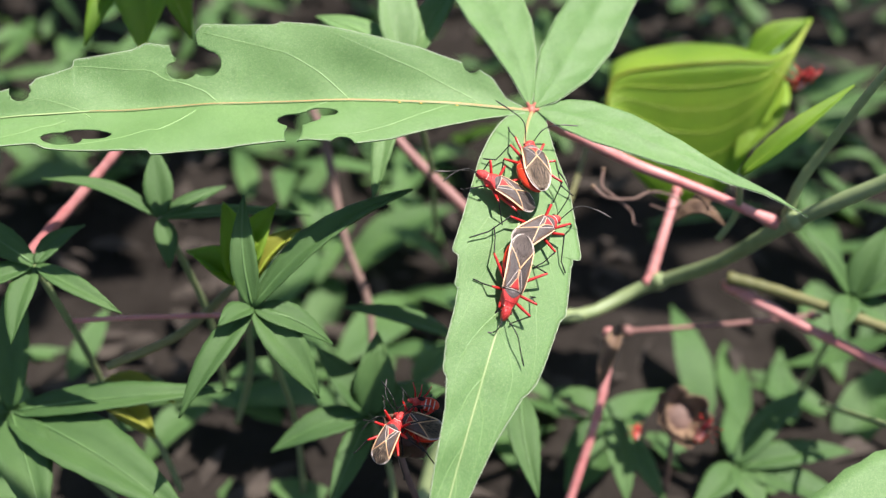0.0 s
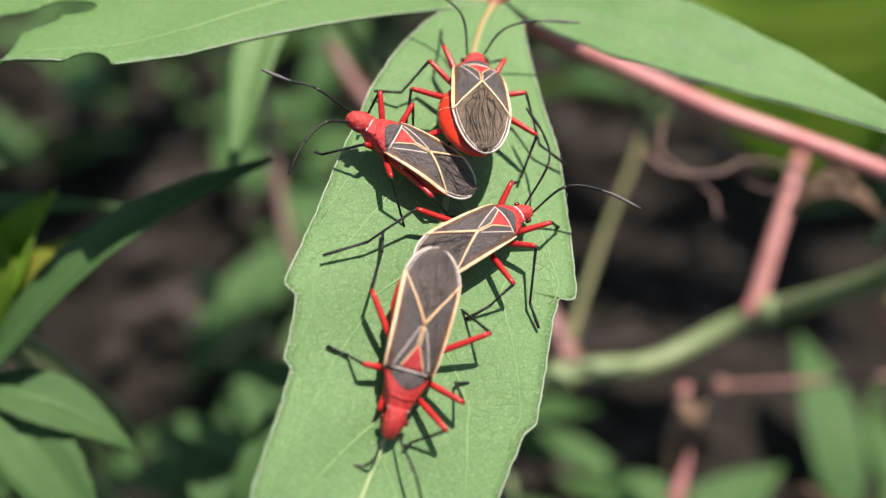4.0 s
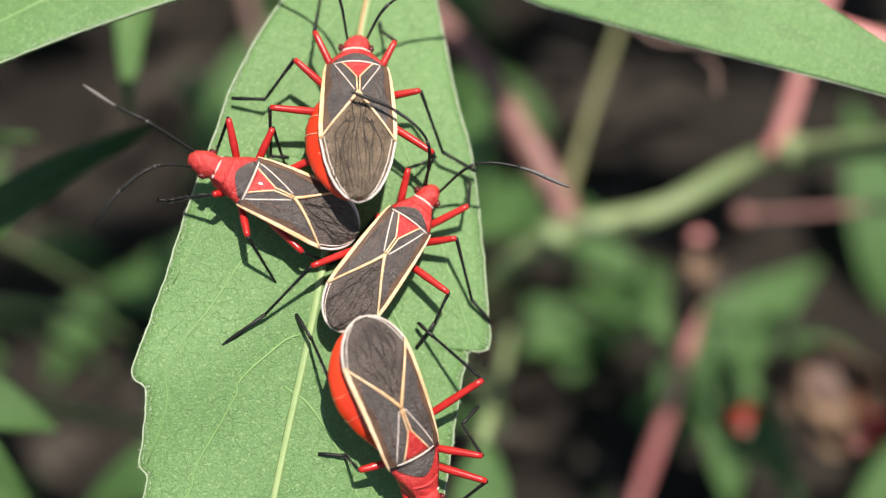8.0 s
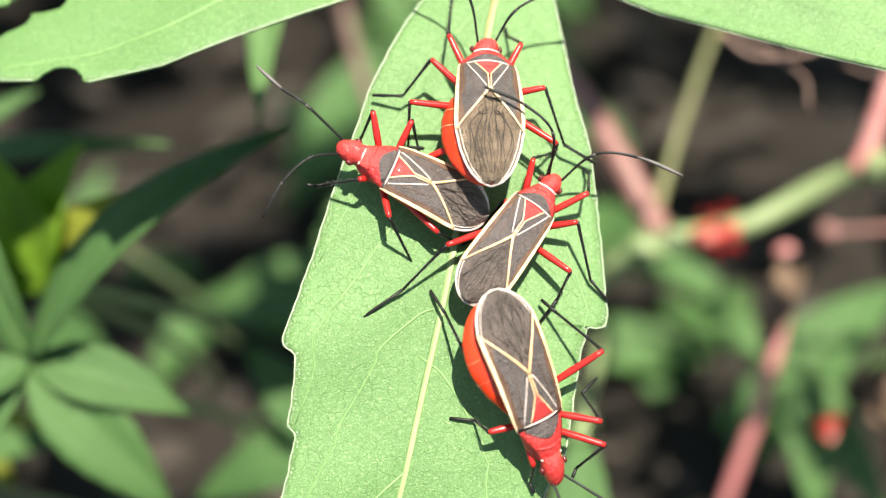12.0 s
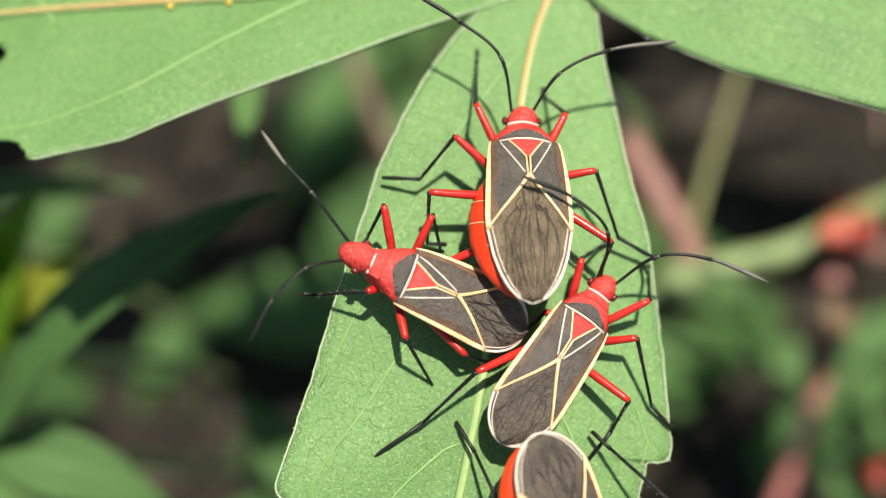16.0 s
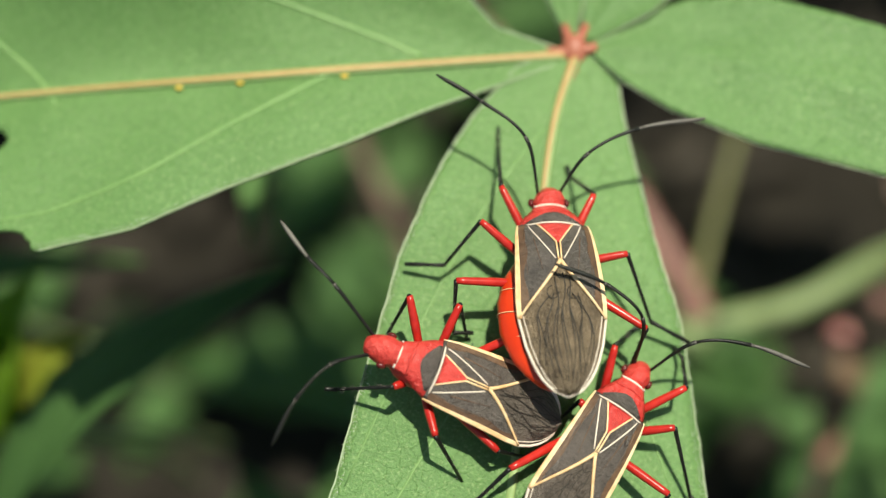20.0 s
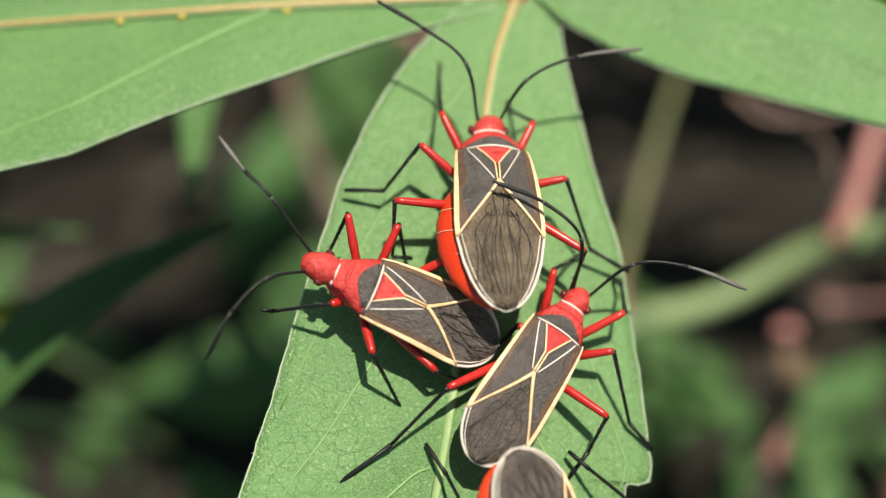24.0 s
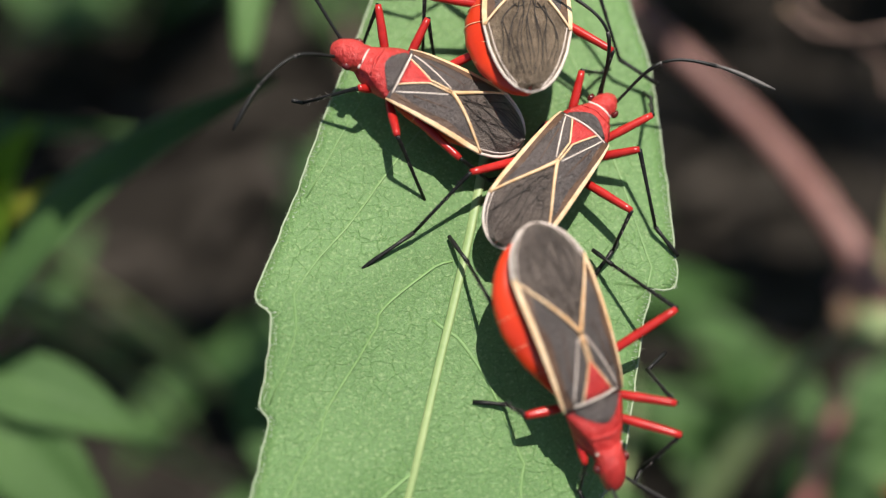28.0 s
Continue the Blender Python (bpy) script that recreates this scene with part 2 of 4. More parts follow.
def at_fraction(points, s):
    """The point at the fraction s of a polyline's length."""
    lengths = [0.0]
    for a, b in zip(points, points[1:]):
        lengths.append(lengths[-1] + math.hypot(b[0] - a[0], b[1] - a[1]))
    want = s * lengths[-1]
    for k in range(len(points) - 1):
        if want <= lengths[k + 1] or k == len(points) - 2:
            t = (want - lengths[k]) / max(lengths[k + 1] - lengths[k], 1e-9)
            return (points[k][0] + (points[k + 1][0] - points[k][0]) * t, points[k][1] + (points[k + 1][1] - points[k][1]) * t)


# ---------------------------------------------------------------- the ground
def build_ground():
    bm = bmesh.new()
    steps = [-30, -8, -2.5, -1.0] + [x * 0.02 - 0.6 for x in range(61)] + [1.0, 2.5, 8, 30]
    rows = []
    for y in steps:
        rows.append([(x * 1000, (y + 0.2) * 1000, (0.0 if max(abs(x), abs(y)) > 0.7 else
                      14 * noise.noise((x * 9, y * 9, 3)) + 5 * noise.noise((x * 40, y * 40, 7)))) for x in steps])
    sheet(bm, rows)
    g = part("ground", bm, SOIL, None)
    tagged(g, "dark damp soil under the weeds", "ground", kind="structure")


build_ground()


# ---------------------------------------------------------------- the eaten palmate leaf
def face_main(x, y):
    return -1.68 - 0.318 * x - 0.354 * y - 0.0056 * y * y


RIB_LEFT = [(2.9, 15.8), (0.2, 15.6), (-13.2, 14.6), (-24.3, 13.8), (-41, 12.4), (-63, 9.5), (-78, 7), (-92, 3.2)]


def face_left(x, y):
    """The eaten leaflet: folded along its midrib, the upper half turned away from the sun."""
    u = 3.4 - x
    rise = 0.33 * u - 0.0068 * u * u if u < 30 else 3.78 - 0.078 * (u - 30)
    d = max(0.0, y - float(np.interp(-x, [-p[0] for p in RIB_LEFT], [p[1] for p in RIB_LEFT])))
    return -10 + rise - 0.67 * (y - 15.9) + 0.8 * d * d / (d + 1.0)


def face_right(x, y):
    return -10 - 0.12 * (x - 3.4) - 0.5 * (y - 15.9)


def face_upper(x, y):
    return -10 - 0.45 * (y - 15.9)


HUB_AT = Vector((3.4, 15.9, -9.9))


def blade(leaf, name, left, right, height, rows, cols, rib=0.5, holes=(), veins=6, fold=0.5, rib_mat=VEIN, rib_r=0.28, rib_line=None, vein_r=0.085, swell=0.0, vein_mat=VEIN):
    """A leaflet between two edges on the leaf's face, its eaten holes, midrib, side veins and pale rim."""
    def at(s, u):
        a, b = at_fraction(left, s), at_fraction(right, s)
        wear = 0.09 * (2 * abs(u - 0.5)) ** 3 * noise.noise((s * 90, 7.0 * u, 5.0))
        x, y = a[0] + (b[0] - a[0]) * (u + wear * (0.06 if cols < 40 else 0.02)), a[1] + (b[1] - a[1]) * (u + wear * (0.06 if cols < 40 else 0.02))
        w = math.hypot(b[0] - a[0], b[1] - a[1])
        z = height(x, y) + fold * min(1.0, w / 12) * (abs(u - rib) * 2 - 0.5) ** 2 + 0.35 * noise.noise((x * 0.16, y * 0.16, 2.0)) + swell * noise.noise((x * 0.06, y * 0.11, 9.0)) * min(1.0, w / 14) \
            - 0.22 * math.cos(6.28 * (s * veins * 1.3 - abs(u - rib) * 1.6)) * min(1.0, w / 12) * 0.5
        return Vector((x, y, z))
    bm = bmesh.new()
    grid = sheet(bm, [[at(i / rows, j / cols) for j in range(cols + 1)] for i in range(rows + 1)])
    bmesh.ops.remove_doubles(bm, verts=bm.verts, dist=0.01)

    def inside(p):
        for cx, cy, rx, ry in holes:
            if ((p.x - cx) / rx) ** 2 + ((p.y - cy) / ry) ** 2 < 1:
                return (cx, cy, rx, ry)
    for f in [f for f in bm.faces if all(inside(v.co) for v in f.verts)]:
        bm.faces.remove(f)
    for v in [v for v in bm.verts if not v.link_faces]:
        bm.verts.remove(v)
    for v in bm.verts:
        for _ in range(3):
            h = inside(v.co)
            if not h:
                break
            dx, dy = (v.co.x - h[0]) / h[2], (v.co.y - h[1]) / h[3]
            k = 1.01 / max(math.hypot(dx, dy), 1e-3)
            v.co.x, v.co.y = h[0] + dx * k * h[2], h[1] + dy * k * h[3]
    ob = thicken(part(name, bm, LEAF, leaf, at=HUB_AT), 0.22)
    # the rim
    rim = bmesh.new()
    for edge in (0.0, 1.0):
        run = []
        for i in range(rows + 1):
            p = at(i / rows, edge)
            if inside(p):
                if len(run) > 2:
                    tube(rim, run, 0.045, 5)
                run = []
            elif not run or (p - run[-1]).length > 0.02:
                run.append(p)
        if len(run) > 2:
            tube(rim, run, 0.045, 5)
    ob_rim = part("leaf_rim", rim, EDGE, ob, at=HUB_AT)
    ob_rim.location = (0, 0, 0)
    # short pale hairs along both edges
    rng = random.Random(rows * 7 + cols)
    verts, faces = [], []
    for edge in (0.0, 1.0):
        for k in range(rows * 6):
            s = (k + rng.random()) / (rows * 6)
            p = at(s, edge + (0.02 if edge == 0 else -0.02) * rng.random())
            if inside(p):
                continue
            out = (p - at(s, 0.5)).normalized()
            way = (out + Vector((rng.uniform(-0.8, 0.8), rng.uniform(-0.8, 0.8), rng.uniform(0.0, 1.0)))).normalized() * rng.uniform(0.10, 0.26)
            wide = way.cross(Vector((rng.uniform(-1, 1), rng.uniform(-1, 1), 1))).normalized() * 0.018
            b = len(verts)
            base = p - HUB_AT
            verts += [tuple((base + wide) * MM), tuple((base - wide) * MM), tuple((base + wide.cross(way).normalized() * 0.018) * MM), tuple((base + way) * MM)]
            faces += [(b, b + 1, b + 3), (b + 1, b + 2, b + 3), (b + 2, b, b + 3)]
    me = bpy.data.meshes.new("leaf_fuzz")
    me.from_pydata(verts, [], faces)
    me.materials.append(FUZZ)
    fuzz = tagged(new("leaf_fuzz", me), "pale downy hairs on the leaf's edge", kind="stuff")
    fuzz.parent = ob
    lift = Vector((0, 0.03, 0.06))
    rb = bmesh.new()
    if rib_line:
        net = [at(i / 150, j / 24) for i in range(151) for j in range(25)]
        pts = []
        for p in spline([(x, y, 0) for x, y in rib_line], 60):
            near = sorted(net, key=lambda q: (q.x - p.x) ** 2 + (q.y - p.y) ** 2)[:4]
            weights = [1 / (0.02 + math.hypot(q.x - p.x, q.y - p.y)) for q in near]
            dz = sum(w * (q.z - height(q.x, q.y)) for w, q in zip(weights, near)) / sum(weights)
            pts.append(Vector((p.x, p.y, height(p.x, p.y) + dz)) + lift * (1.0 + 1.0 * min(1.0, swell)))
    else:
        pts = [at(0.004 + 0.985 * i / 60, rib) + lift for i in range(61)]
    across = (pts[30] - pts[0]).cross(Vector((0, 0.5, 0.85))).normalized()
    tube(rb, pts, [rib_r * (1 - 0.75 * i / 60) for i in range(61)], 8, flat=0.45, first=across)
    if rib_line:
        red = bmesh.new()
        count = 14 if height is face_main else 44
        tube(red, [p + lift * 1.6 for p in pts[:count]], [0.6 * rib_r * (1 - 0.7 * i / count) for i in range(count)], 8, flat=0.4, first=across)
        base = part("midrib_base", red, VEIN_RED, ob, "reddish base of the midrib", at=HUB_AT)
        base.location = (0, 0, 0)
    mid = part("midrib", rb, rib_mat, ob, at=HUB_AT)
    mid.location = (0, 0, 0)
    for k in range(veins):
        s0 = 0.10 + 0.8 * k / veins
        for sign in (-1, 1):
            vb = bmesh.new()
            run = []
            for i in range(31):
                f = i / 30
                u = rib + sign * f * (rib if sign < 0 else 1 - rib) * 0.94
                p = at(min(0.995, s0 + 0.11 * f + 0.02 * sign + 0.13 * f ** 3), u)
                if inside(p):
                    break
                run.append(p + lift * 0.2)
            if len(run) > 3:
                tube(vb, run, [vein_r * (1 - 0.5 * i / len(run)) for i in range(len(run))], 6, flat=0.4, first=(run[-1] - run[0]).cross(Vector((0, 0.45, 0.9))).normalized())
                v = part("side_vein", vb, vein_mat, ob, at=HUB_AT)
                v.location = (0, 0, 0)
            else:
                vb.free()
    return ob


def build_palmate_leaf():
    leaf = thing("palmate_leaf", STAND @ Matrix.Translation(HUB_AT * MM), "large green palmate leaf with five leaflets, some eaten ragged", "leaf")
    leaf.matrix_world = STAND
    left = [(3.0, 16.2), (0.5, 15.2), (-1.6, 12.6), (-2.7, 10.6), (-3.6, 8.4), (-4.6, 5.6), (-5.4, 2), (-6.7, -4.3), (-8.0, -9.6), (-7.9, -10.1),
            (-7.2, -10.5), (-7.1, -12), (-7.4, -14.9), (-6.9, -15.4), (-7.4, -19), (-8.2, -22.8), (-8.4, -27), (-7.9, -27.7), (-7.8, -31.9), (-8.7, -39.4), (-9.2, -44), (-9.2, -50), (-9, -56)]
    right = [(3.7, 16.2), (5.7, 15.0), (6.3, 12), (7.9, 6.3), (9.3, 2.3), (10.4, -4.1), (11.0, -8.2), (10.9, -8.8), (10.5, -9.0), (9.8, -8.9),
             (9.5, -10.5), (8.9, -16.6), (8.7, -17.8), (8.0, -18.4), (5.6, -25.7), (4.8, -27.7), (3.8, -29.0), (2.9, -29.8), (-0.5, -35.8), (-3.9, -43.7), (-6.5, -50), (-9, -56)]
    blade(leaf, "leaflet", left, right, face_main, 220, 26, 0.45, rib_mat=VEIN_PALE, rib_r=0.31, fold=-0.5, rib_line=[(3.5, 15.9), (2.5, 11.5), (1.9, 3), (1.4, -5.2), (0.3, -13), (-0.6, -18.7), (-2, -24), (-5.2, -37.7), (-7, -46), (-9, -55.5)])
    left = [(2.6, 16.2), (-0.7, 17.3), (-3.0, 20.0), (-5.9, 21.4), (-14.5, 23.1), (-23.1, 24.0), (-29.9, 25.2), (-35.9, 25.6), (-36.7, 25.1), (-47.7, 24.2), (-48.7, 22.7), (-52.8, 20.6), (-56.0, 20.8), (-58.1, 19.5),
            (-66.4, 17.3), (-66.5, 16.2), (-71.7, 13.9), (-72.2, 13.0), (-76.5, 11.6), (-84.6, 8.6), (-93.0, 3.0)]
    right = [(2.6, 15.4), (-0.6, 14.1), (-3.8, 12.9), (-7.6, 11.2), (-13.5, 8.9), (-17.9, 6.9), (-22.6, 5.8), (-29.9, 5.8), (-34.3, 5.3), (-41.4, 3.6), (-51.8, 1.7), (-52.5, 2.4), (-61.7, 2.1), (-67.6, 2.2), (-69.6, 3.0), (-78, 1.5), (-86, 1), (-93, 3)]
    blade(leaf, "leaflet", left, right, face_left, 280, 48, 0.60, holes=[(-48.6, 18.8, 2.7, 2.2), (-46.7, 18.3, 2.3, 2.0), (-50.4, 17.0, 2.3, 1.5), (-50.4, 21.1, 2.1, 2.7), (-28.4, 11.3, 2.4, 0.8), (-32.4, 9.6, 2.6, 1.2), (-30.6, 10.2, 2.2, 1.0),
          (-32.2, 7.4, 1.3, 2.4), (-24.7, 5.2, 1.9, 1.6), (-6.3, 21.9, 1.5, 1.6), (-73.8, 11.8, 1.6, 1.6), (-62.5, 5.4, 3.6, 0.9), (-66.0, 4.3, 3.0, 1.2)], veins=4, vein_mat=VEIN_SIDE, rib_mat=VEIN_PALE, rib_r=0.34, vein_r=0.115, swell=1.1, fold=0.3, rib_line=RIB_LEFT)
    left = [(4.4, 16.4), (6.5, 18.0), (9.6, 18.9), (13.6, 19.0), (19.6, 17.3), (27.0, 13.2), (35.4, 7.8), (42.2, 4.0), (46.2, 1.1)]
    right = [(4.4, 15.8), (6.2, 14.3), (8.7, 12.8), (13.0, 11.1), (22.0, 8.8), (30.8, 6.7), (39.6, 4.4), (43.8, 2.5), (46.2, 1.1)]
    blade(leaf, "leaflet", left, right, face_right, 120, 22, 0.5, fold=1.6)
    left = [(3.0, 16.6), (0.3, 22.1), (-3.0, 27.6), (-6.9, 33.3), (-10.4, 39.5), (-14, 47), (-17, 56), (-22, 66)]
    right = [(3.4, 16.6), (4.0, 20.1), (4.3, 27.0), (3.6, 34.3), (1.6, 41), (-3, 50), (-11, 60), (-22, 66)]
    blade(leaf, "leaflet", left, right, face_upper, 90, 18, 0.5, fold=1.8)
    left = [(3.8, 16.6), (3.9, 21.2), (4.9, 28.3), (7.8, 35.9), (11.5, 43), (16, 51), (23, 60), (31, 66)]
    right = [(4.2, 16.4), (7.5, 18.1), (12.5, 22.5), (17.0, 29.3), (20.0, 36.9), (22.5, 43), (25, 50), (28, 58), (31, 66)]
    blade(leaf, "leaflet", left, right, face_upper, 90, 18, 0.5, fold=1.8)
    bm = bmesh.new()
    ball(bm, HUB_AT + Vector((0, 0.1, -0.1)), (0.75, 1.0, 0.6))
    for way in ((-1.8, 0.2, 0.4), (1.6, 0.5, 0), (-0.7, 2.0, -0.8), (0.8, 2.0, -0.8), (-0.1, -2.2, 0.9)):
        tube(bm, [HUB_AT, HUB_AT + Vector(way) * 0.8], [0.42, 0.24], 7)
    part("hub", bm, HUB, leaf, "reddish hub of the leaf")
    bm = bmesh.new()
    path = spline([HUB_AT + Vector((0, 0, -0.3)), (9, 17.4, -22), (15, 17.3, -28), (24.3, 14.5, -31), (31.3, 12.4, -31.5), (39, 9.9, -32), (50.3, 6.2, -34)], 30)
    tube(bm, path, [0.98 - 0.25 * abs(i - 15) / 30 + (0.35 if i > 28 else 0) for i in range(31)], 12)
    part("petiole", bm, PINK, leaf, "pink leaf stalk")
    for k in range(5):
        x = -9 - k * 4.3 + random.uniform(-1, 1)
        y = 15.05 + 0.05 * x + random.uniform(-0.25, 0.1)
        bm = bmesh.new()
        r = random.uniform(0.6, 1.2)
        ball(bm, (x, y, face_left(x, y) + 0.35 * noise.noise((x * 0.16, y * 0.16, 2.0)) + 1.1 * noise.noise((x * 0.06, y * 0.11, 9.0)) + 0.22), (0.26 * r, 0.15 * r, 0.10 * r), u=8, v=6)
        part("nectar_gland", bm, MITE, leaf, "tiny yellow gland beside the midrib")
    for ob in leaf.children:
        ob.matrix_parent_inverse = Matrix()
    return leaf


leaf = build_palmate_leaf()


# ---------------------------------------------------------------- the bugs
def table(pairs, f):
    for (a, va), (b, vb) in zip(pairs, pairs[1:]):
        if f <= b:
            t = max(0.0, (f - a) / (b - a))
            return va + (vb - va) * t
    return pairs[-1][1]


WING_OUTLINE = [(0.28, 0.80), (0.36, 0.88), (0.48, 0.93), (0.60, 0.97), (0.72, 1.0), (0.80, 0.98), (0.87, 0.86), (0.92, 0.71), (0.955, 0.55), (0.98, 0.37), (0.993, 0.24), (0.999, 0.10), (1.0, 0.04)]
HEAD_OUTLINE = [(0.0, 0.10), (0.02, 0.20), (0.05, 0.30), (0.09, 0.34), (0.12, 0.33), (0.13, 0.36), (0.17, 0.44), (0.21, 0.56), (0.26, 0.72), (0.30, 0.80), (0.32, 0.78)]


def build_bug(label, m, length, half, top, legs, antennae, belly=(0.0, 1.08), head_drop=0.5, marks=(0.31, 0.54, 0.84), group="red bugs on the leaf", bulge=1.0, faint=1.0, slim=0.0):
    """A cotton stainer bug: head to +y, its wings folded in a cross; legs as knee, (ankle,) foot."""
    bug = thing("cotton_stainer_bug", m, label, "bug", group)

    shield, cross, corner = marks

    def along(f):
        """Where on the body's length a mark lies: the shield's hind edge, the wings' cross, the tail."""
        return table([(0.0, 0.0), (0.31, shield), (0.54, cross), (0.80, corner), (1.0, 1.0)], f)

    def on(f, u, lift=0.0):
        """A point of the folded wings: f from the head's tip to the tail, u from side to side."""
        w = table(WING_OUTLINE, f) * half
        rise = top + 0.5 * math.sin(math.pi * min(1.0, max(0.0, (f - 0.25) / 0.75)) ** 0.8) - 0.25 * half * u * u - head_drop * max(0.0, 0.34 - f) ** 2 * 20
        return Vector((u * w, length * (0.5 - along(f)), rise + lift))

    def front(f, u, lift=0.0):
        w = table(HEAD_OUTLINE, f) * half
        rise = top + 0.12 + 0.16 * math.sin(math.pi * min(1, max(0, (f - 0.12) / 0.2))) - 0.7 * w * u * u * 0.55 - head_drop * max(0.0, 0.30 - f) ** 1.5 * 12
        return Vector((u * w, length * (0.5 - along(f)), rise + lift))

    def split(u):
        return 0.54 + 0.26 * abs(u) ** 0.9

    # abdomen with its rings
    cx, grow = belly
    bm = bmesh.new()
    n = 22
    pts = [(cx * math.sin(math.pi * (i / n) ** bulge), length * (0.5 - 0.34 - 0.62 * i / n), top - 1.25) for i in range(n + 1)]
    tube(bm, pts, [max(0.12, half * grow * math.sin(math.pi * (0.16 + 0.84 * i / n)) ** 0.55 * (1.0 + 0.02 * (i % 4 == 0)) * (1 - slim * (1 - i / n) ** 1.4)) for i in range(n + 1)], 20, flat=0.46, first=Vector((1, 0, 0)))
    abdomen = part("abdomen", bm, ORANGE, bug, "swollen orange-red abdomen")
    for k in range(3):
        bm = bmesh.new()
        i = 6 + 4 * k
        r = half * grow * math.sin(math.pi * (0.16 + 0.84 * i / n)) ** 0.55 * 1.012 * (1 - slim * (1 - i / n) ** 1.4)
        ring = [(pts[i][0] + r * math.cos(a), pts[i][1] + 0.25 * math.cos(a) ** 2, pts[i][2] + 0.47 * r * math.sin(a)) for a in (math.pi * q / 16 for q in range(-4, 21))]
        tube(bm, ring, 0.024 * faint ** 2, 5)
        part("abdomen_ring", bm, CREAM, abdomen, "pale ring of the abdomen")
    # thorax below
    bm = bmesh.new()
    ball(bm, (0, length * 0.22, top - 1.0), (half * 0.62, length * 0.17, 0.85))
    part("thorax", bm, RED, bug)
    # wings
    for sign, name in ((-1, "forewing"), (1, "forewing")):
        bm = bmesh.new()
        rows = []
        for i in range(15):
            rows.append([on(0.30 + (split(j / 8) - 0.30) * i / 14, sign * j / 8, 0.02) for j in range(9)])
        sheet(bm, rows)
        wing = thicken(part(name, bm, WING, bug, "leathery grey-brown forewing"), 0.1)
        bm = bmesh.new()
        sheet(bm, [[on(0.31 + 0.49 * i / 20, sign * (1.0 - (0.02 + 0.085 * (i / 20) ** 0.6 * (1 - 0.5 * (i / 20) ** 4)) * j / 2), 0.075 - 0.015 * (j == 2)) for j in range(3)] for i in range(21)])
        tube(bm, [on(0.30 + 0.5 * i / 20, sign * 1.0, 0.0) for i in range(21)], [0.05 + 0.03 * min(1.0, i / 8) for i in range(21)], 6)
        part("wing_border", bm, CREAM, wing, "cream border of the wing")
        bm = bmesh.new()
        tube(bm, [on(0.325 + 0.205 * i / 10, sign * (0.72 - 0.62 * i / 10), 0.03) for i in range(11)], 0.04, 6)
        part("wing_line", bm, WHITE, wing)
        bm = bmesh.new()
        tube(bm, [on(split(i / 12), sign * i / 12, 0.07) for i in range(13)], [0.052 + 0.045 * (1 - i / 12) for i in range(13)], 6)
        part("wing_line", bm, CREAM, wing)
        bm = bmesh.new()
        sheet(bm, [[on(0.315 + 0.455 * i / 14, sign * (0.79 + 0.05 * math.sin(i * 0.9 + half * 9) + 0.2 * j / 3), 0.04) for j in range(4)] for i in range(15)])
        part("wing_margin", bm, WING_BROWN, wing, "brownish margin of the wing")
        for u0, u1, f0, f1 in ((0.82, 0.76, 0.35, 0.60), (0.60, 0.42, 0.40, 0.58)):
            bm = bmesh.new()
            tube(bm, [on(f0 + (f1 - f0) * i / 10, sign * (u0 + (u1 - u0) * i / 10), 0.035) for i in range(11)], [0.035 * (1 - 0.6 * i / 10) for i in range(11)], 5)
            part("wing_vein", bm, WING_BROWN, wing)
    bm = bmesh.new()
    rows = []
    for i in range(17):
        rows.append([on(split(u) + (1 - split(u)) * (1 - (1 - i / 16) ** 1.3), u, 0.0) for u in (j / 9 - 1 for j in range(19))])
    sheet(bm, rows)
    membrane = thicken(part("wing_membrane", bm, MEMBRANE if faint == 1 else MEMBRANE_GREY, bug, "bronze-brown wing membrane with a pale fringe"), 0.08)
    bm = bmesh.new()
    rim = [on(0.80 + 0.2 * i / 14, 1.0) for i in range(15)] + [on(1.0 - 0.2 * i / 14, -1.0) for i in range(15)]
    tube(bm, rim, 0.075, 6)
    part("membrane_rim", bm, WHITE, membrane)
    bm = bmesh.new()
    tube(bm, [on(0.79 + 0.195 * i / 14, 0.90 - 0.05 * i / 14, 0.0) for i in range(15)] + [on(0.985 - 0.195 * i / 14, -0.85 - 0.05 * i / 14, 0.0) for i in range(15)], 0.03, 5)
    part("membrane_fold", bm, WHITE, membrane)
    rng = random.Random(int(length * 100))
    for k in range(7):
        u = -0.81 + 0.27 * k
        bm = bmesh.new()
        start = split(u * 0.6) + 0.035 + 0.03 * (k % 2)
        stop = 0.975 - 0.07 * abs(u) ** 2
        phase, fork = rng.uniform(0, 6), rng.uniform(0.3, 0.55)

        def course(g, swing=0.0):
            return on(start + (stop - start) * g, u * (0.42 + 0.50 * g ** 0.7) + 0.06 * math.sin(g * 8 + phase) + swing * max(0.0, g - fork), 0.06)
        tube(bm, [course(i / 12, -0.16) for i in range(13)], [0.036 * faint * (1 - 0.4 * i / 12) for i in range(13)], 4)
        tube(bm, [course(fork + (1 - fork) * i / 8, 0.14) for i in range(9)], [0.029 * faint * (1 - 0.4 * i / 8) for i in range(9)], 4)
        if k % 2 == 1:
            tube(bm, [on(start - 0.005 + 0.03 * math.sin(a), u * 0.42 + 0.13 * math.cos(a), 0.04) for a in (math.pi * q / 8 for q in range(13))], 0.026 * faint, 4)
        part("membrane_vein", bm, DARK_VEIN, membrane)
    # front of the body
    bm = bmesh.new()
    sheet(bm, [[front(0.125 + 0.19 * i / 12, j / 6 - 1) for j in range(13)] for i in range(13)])
    pronotum = thicken(part("pronotum", bm, RED, bug, "red shield behind the head"), 0.25)
    bm = bmesh.new()
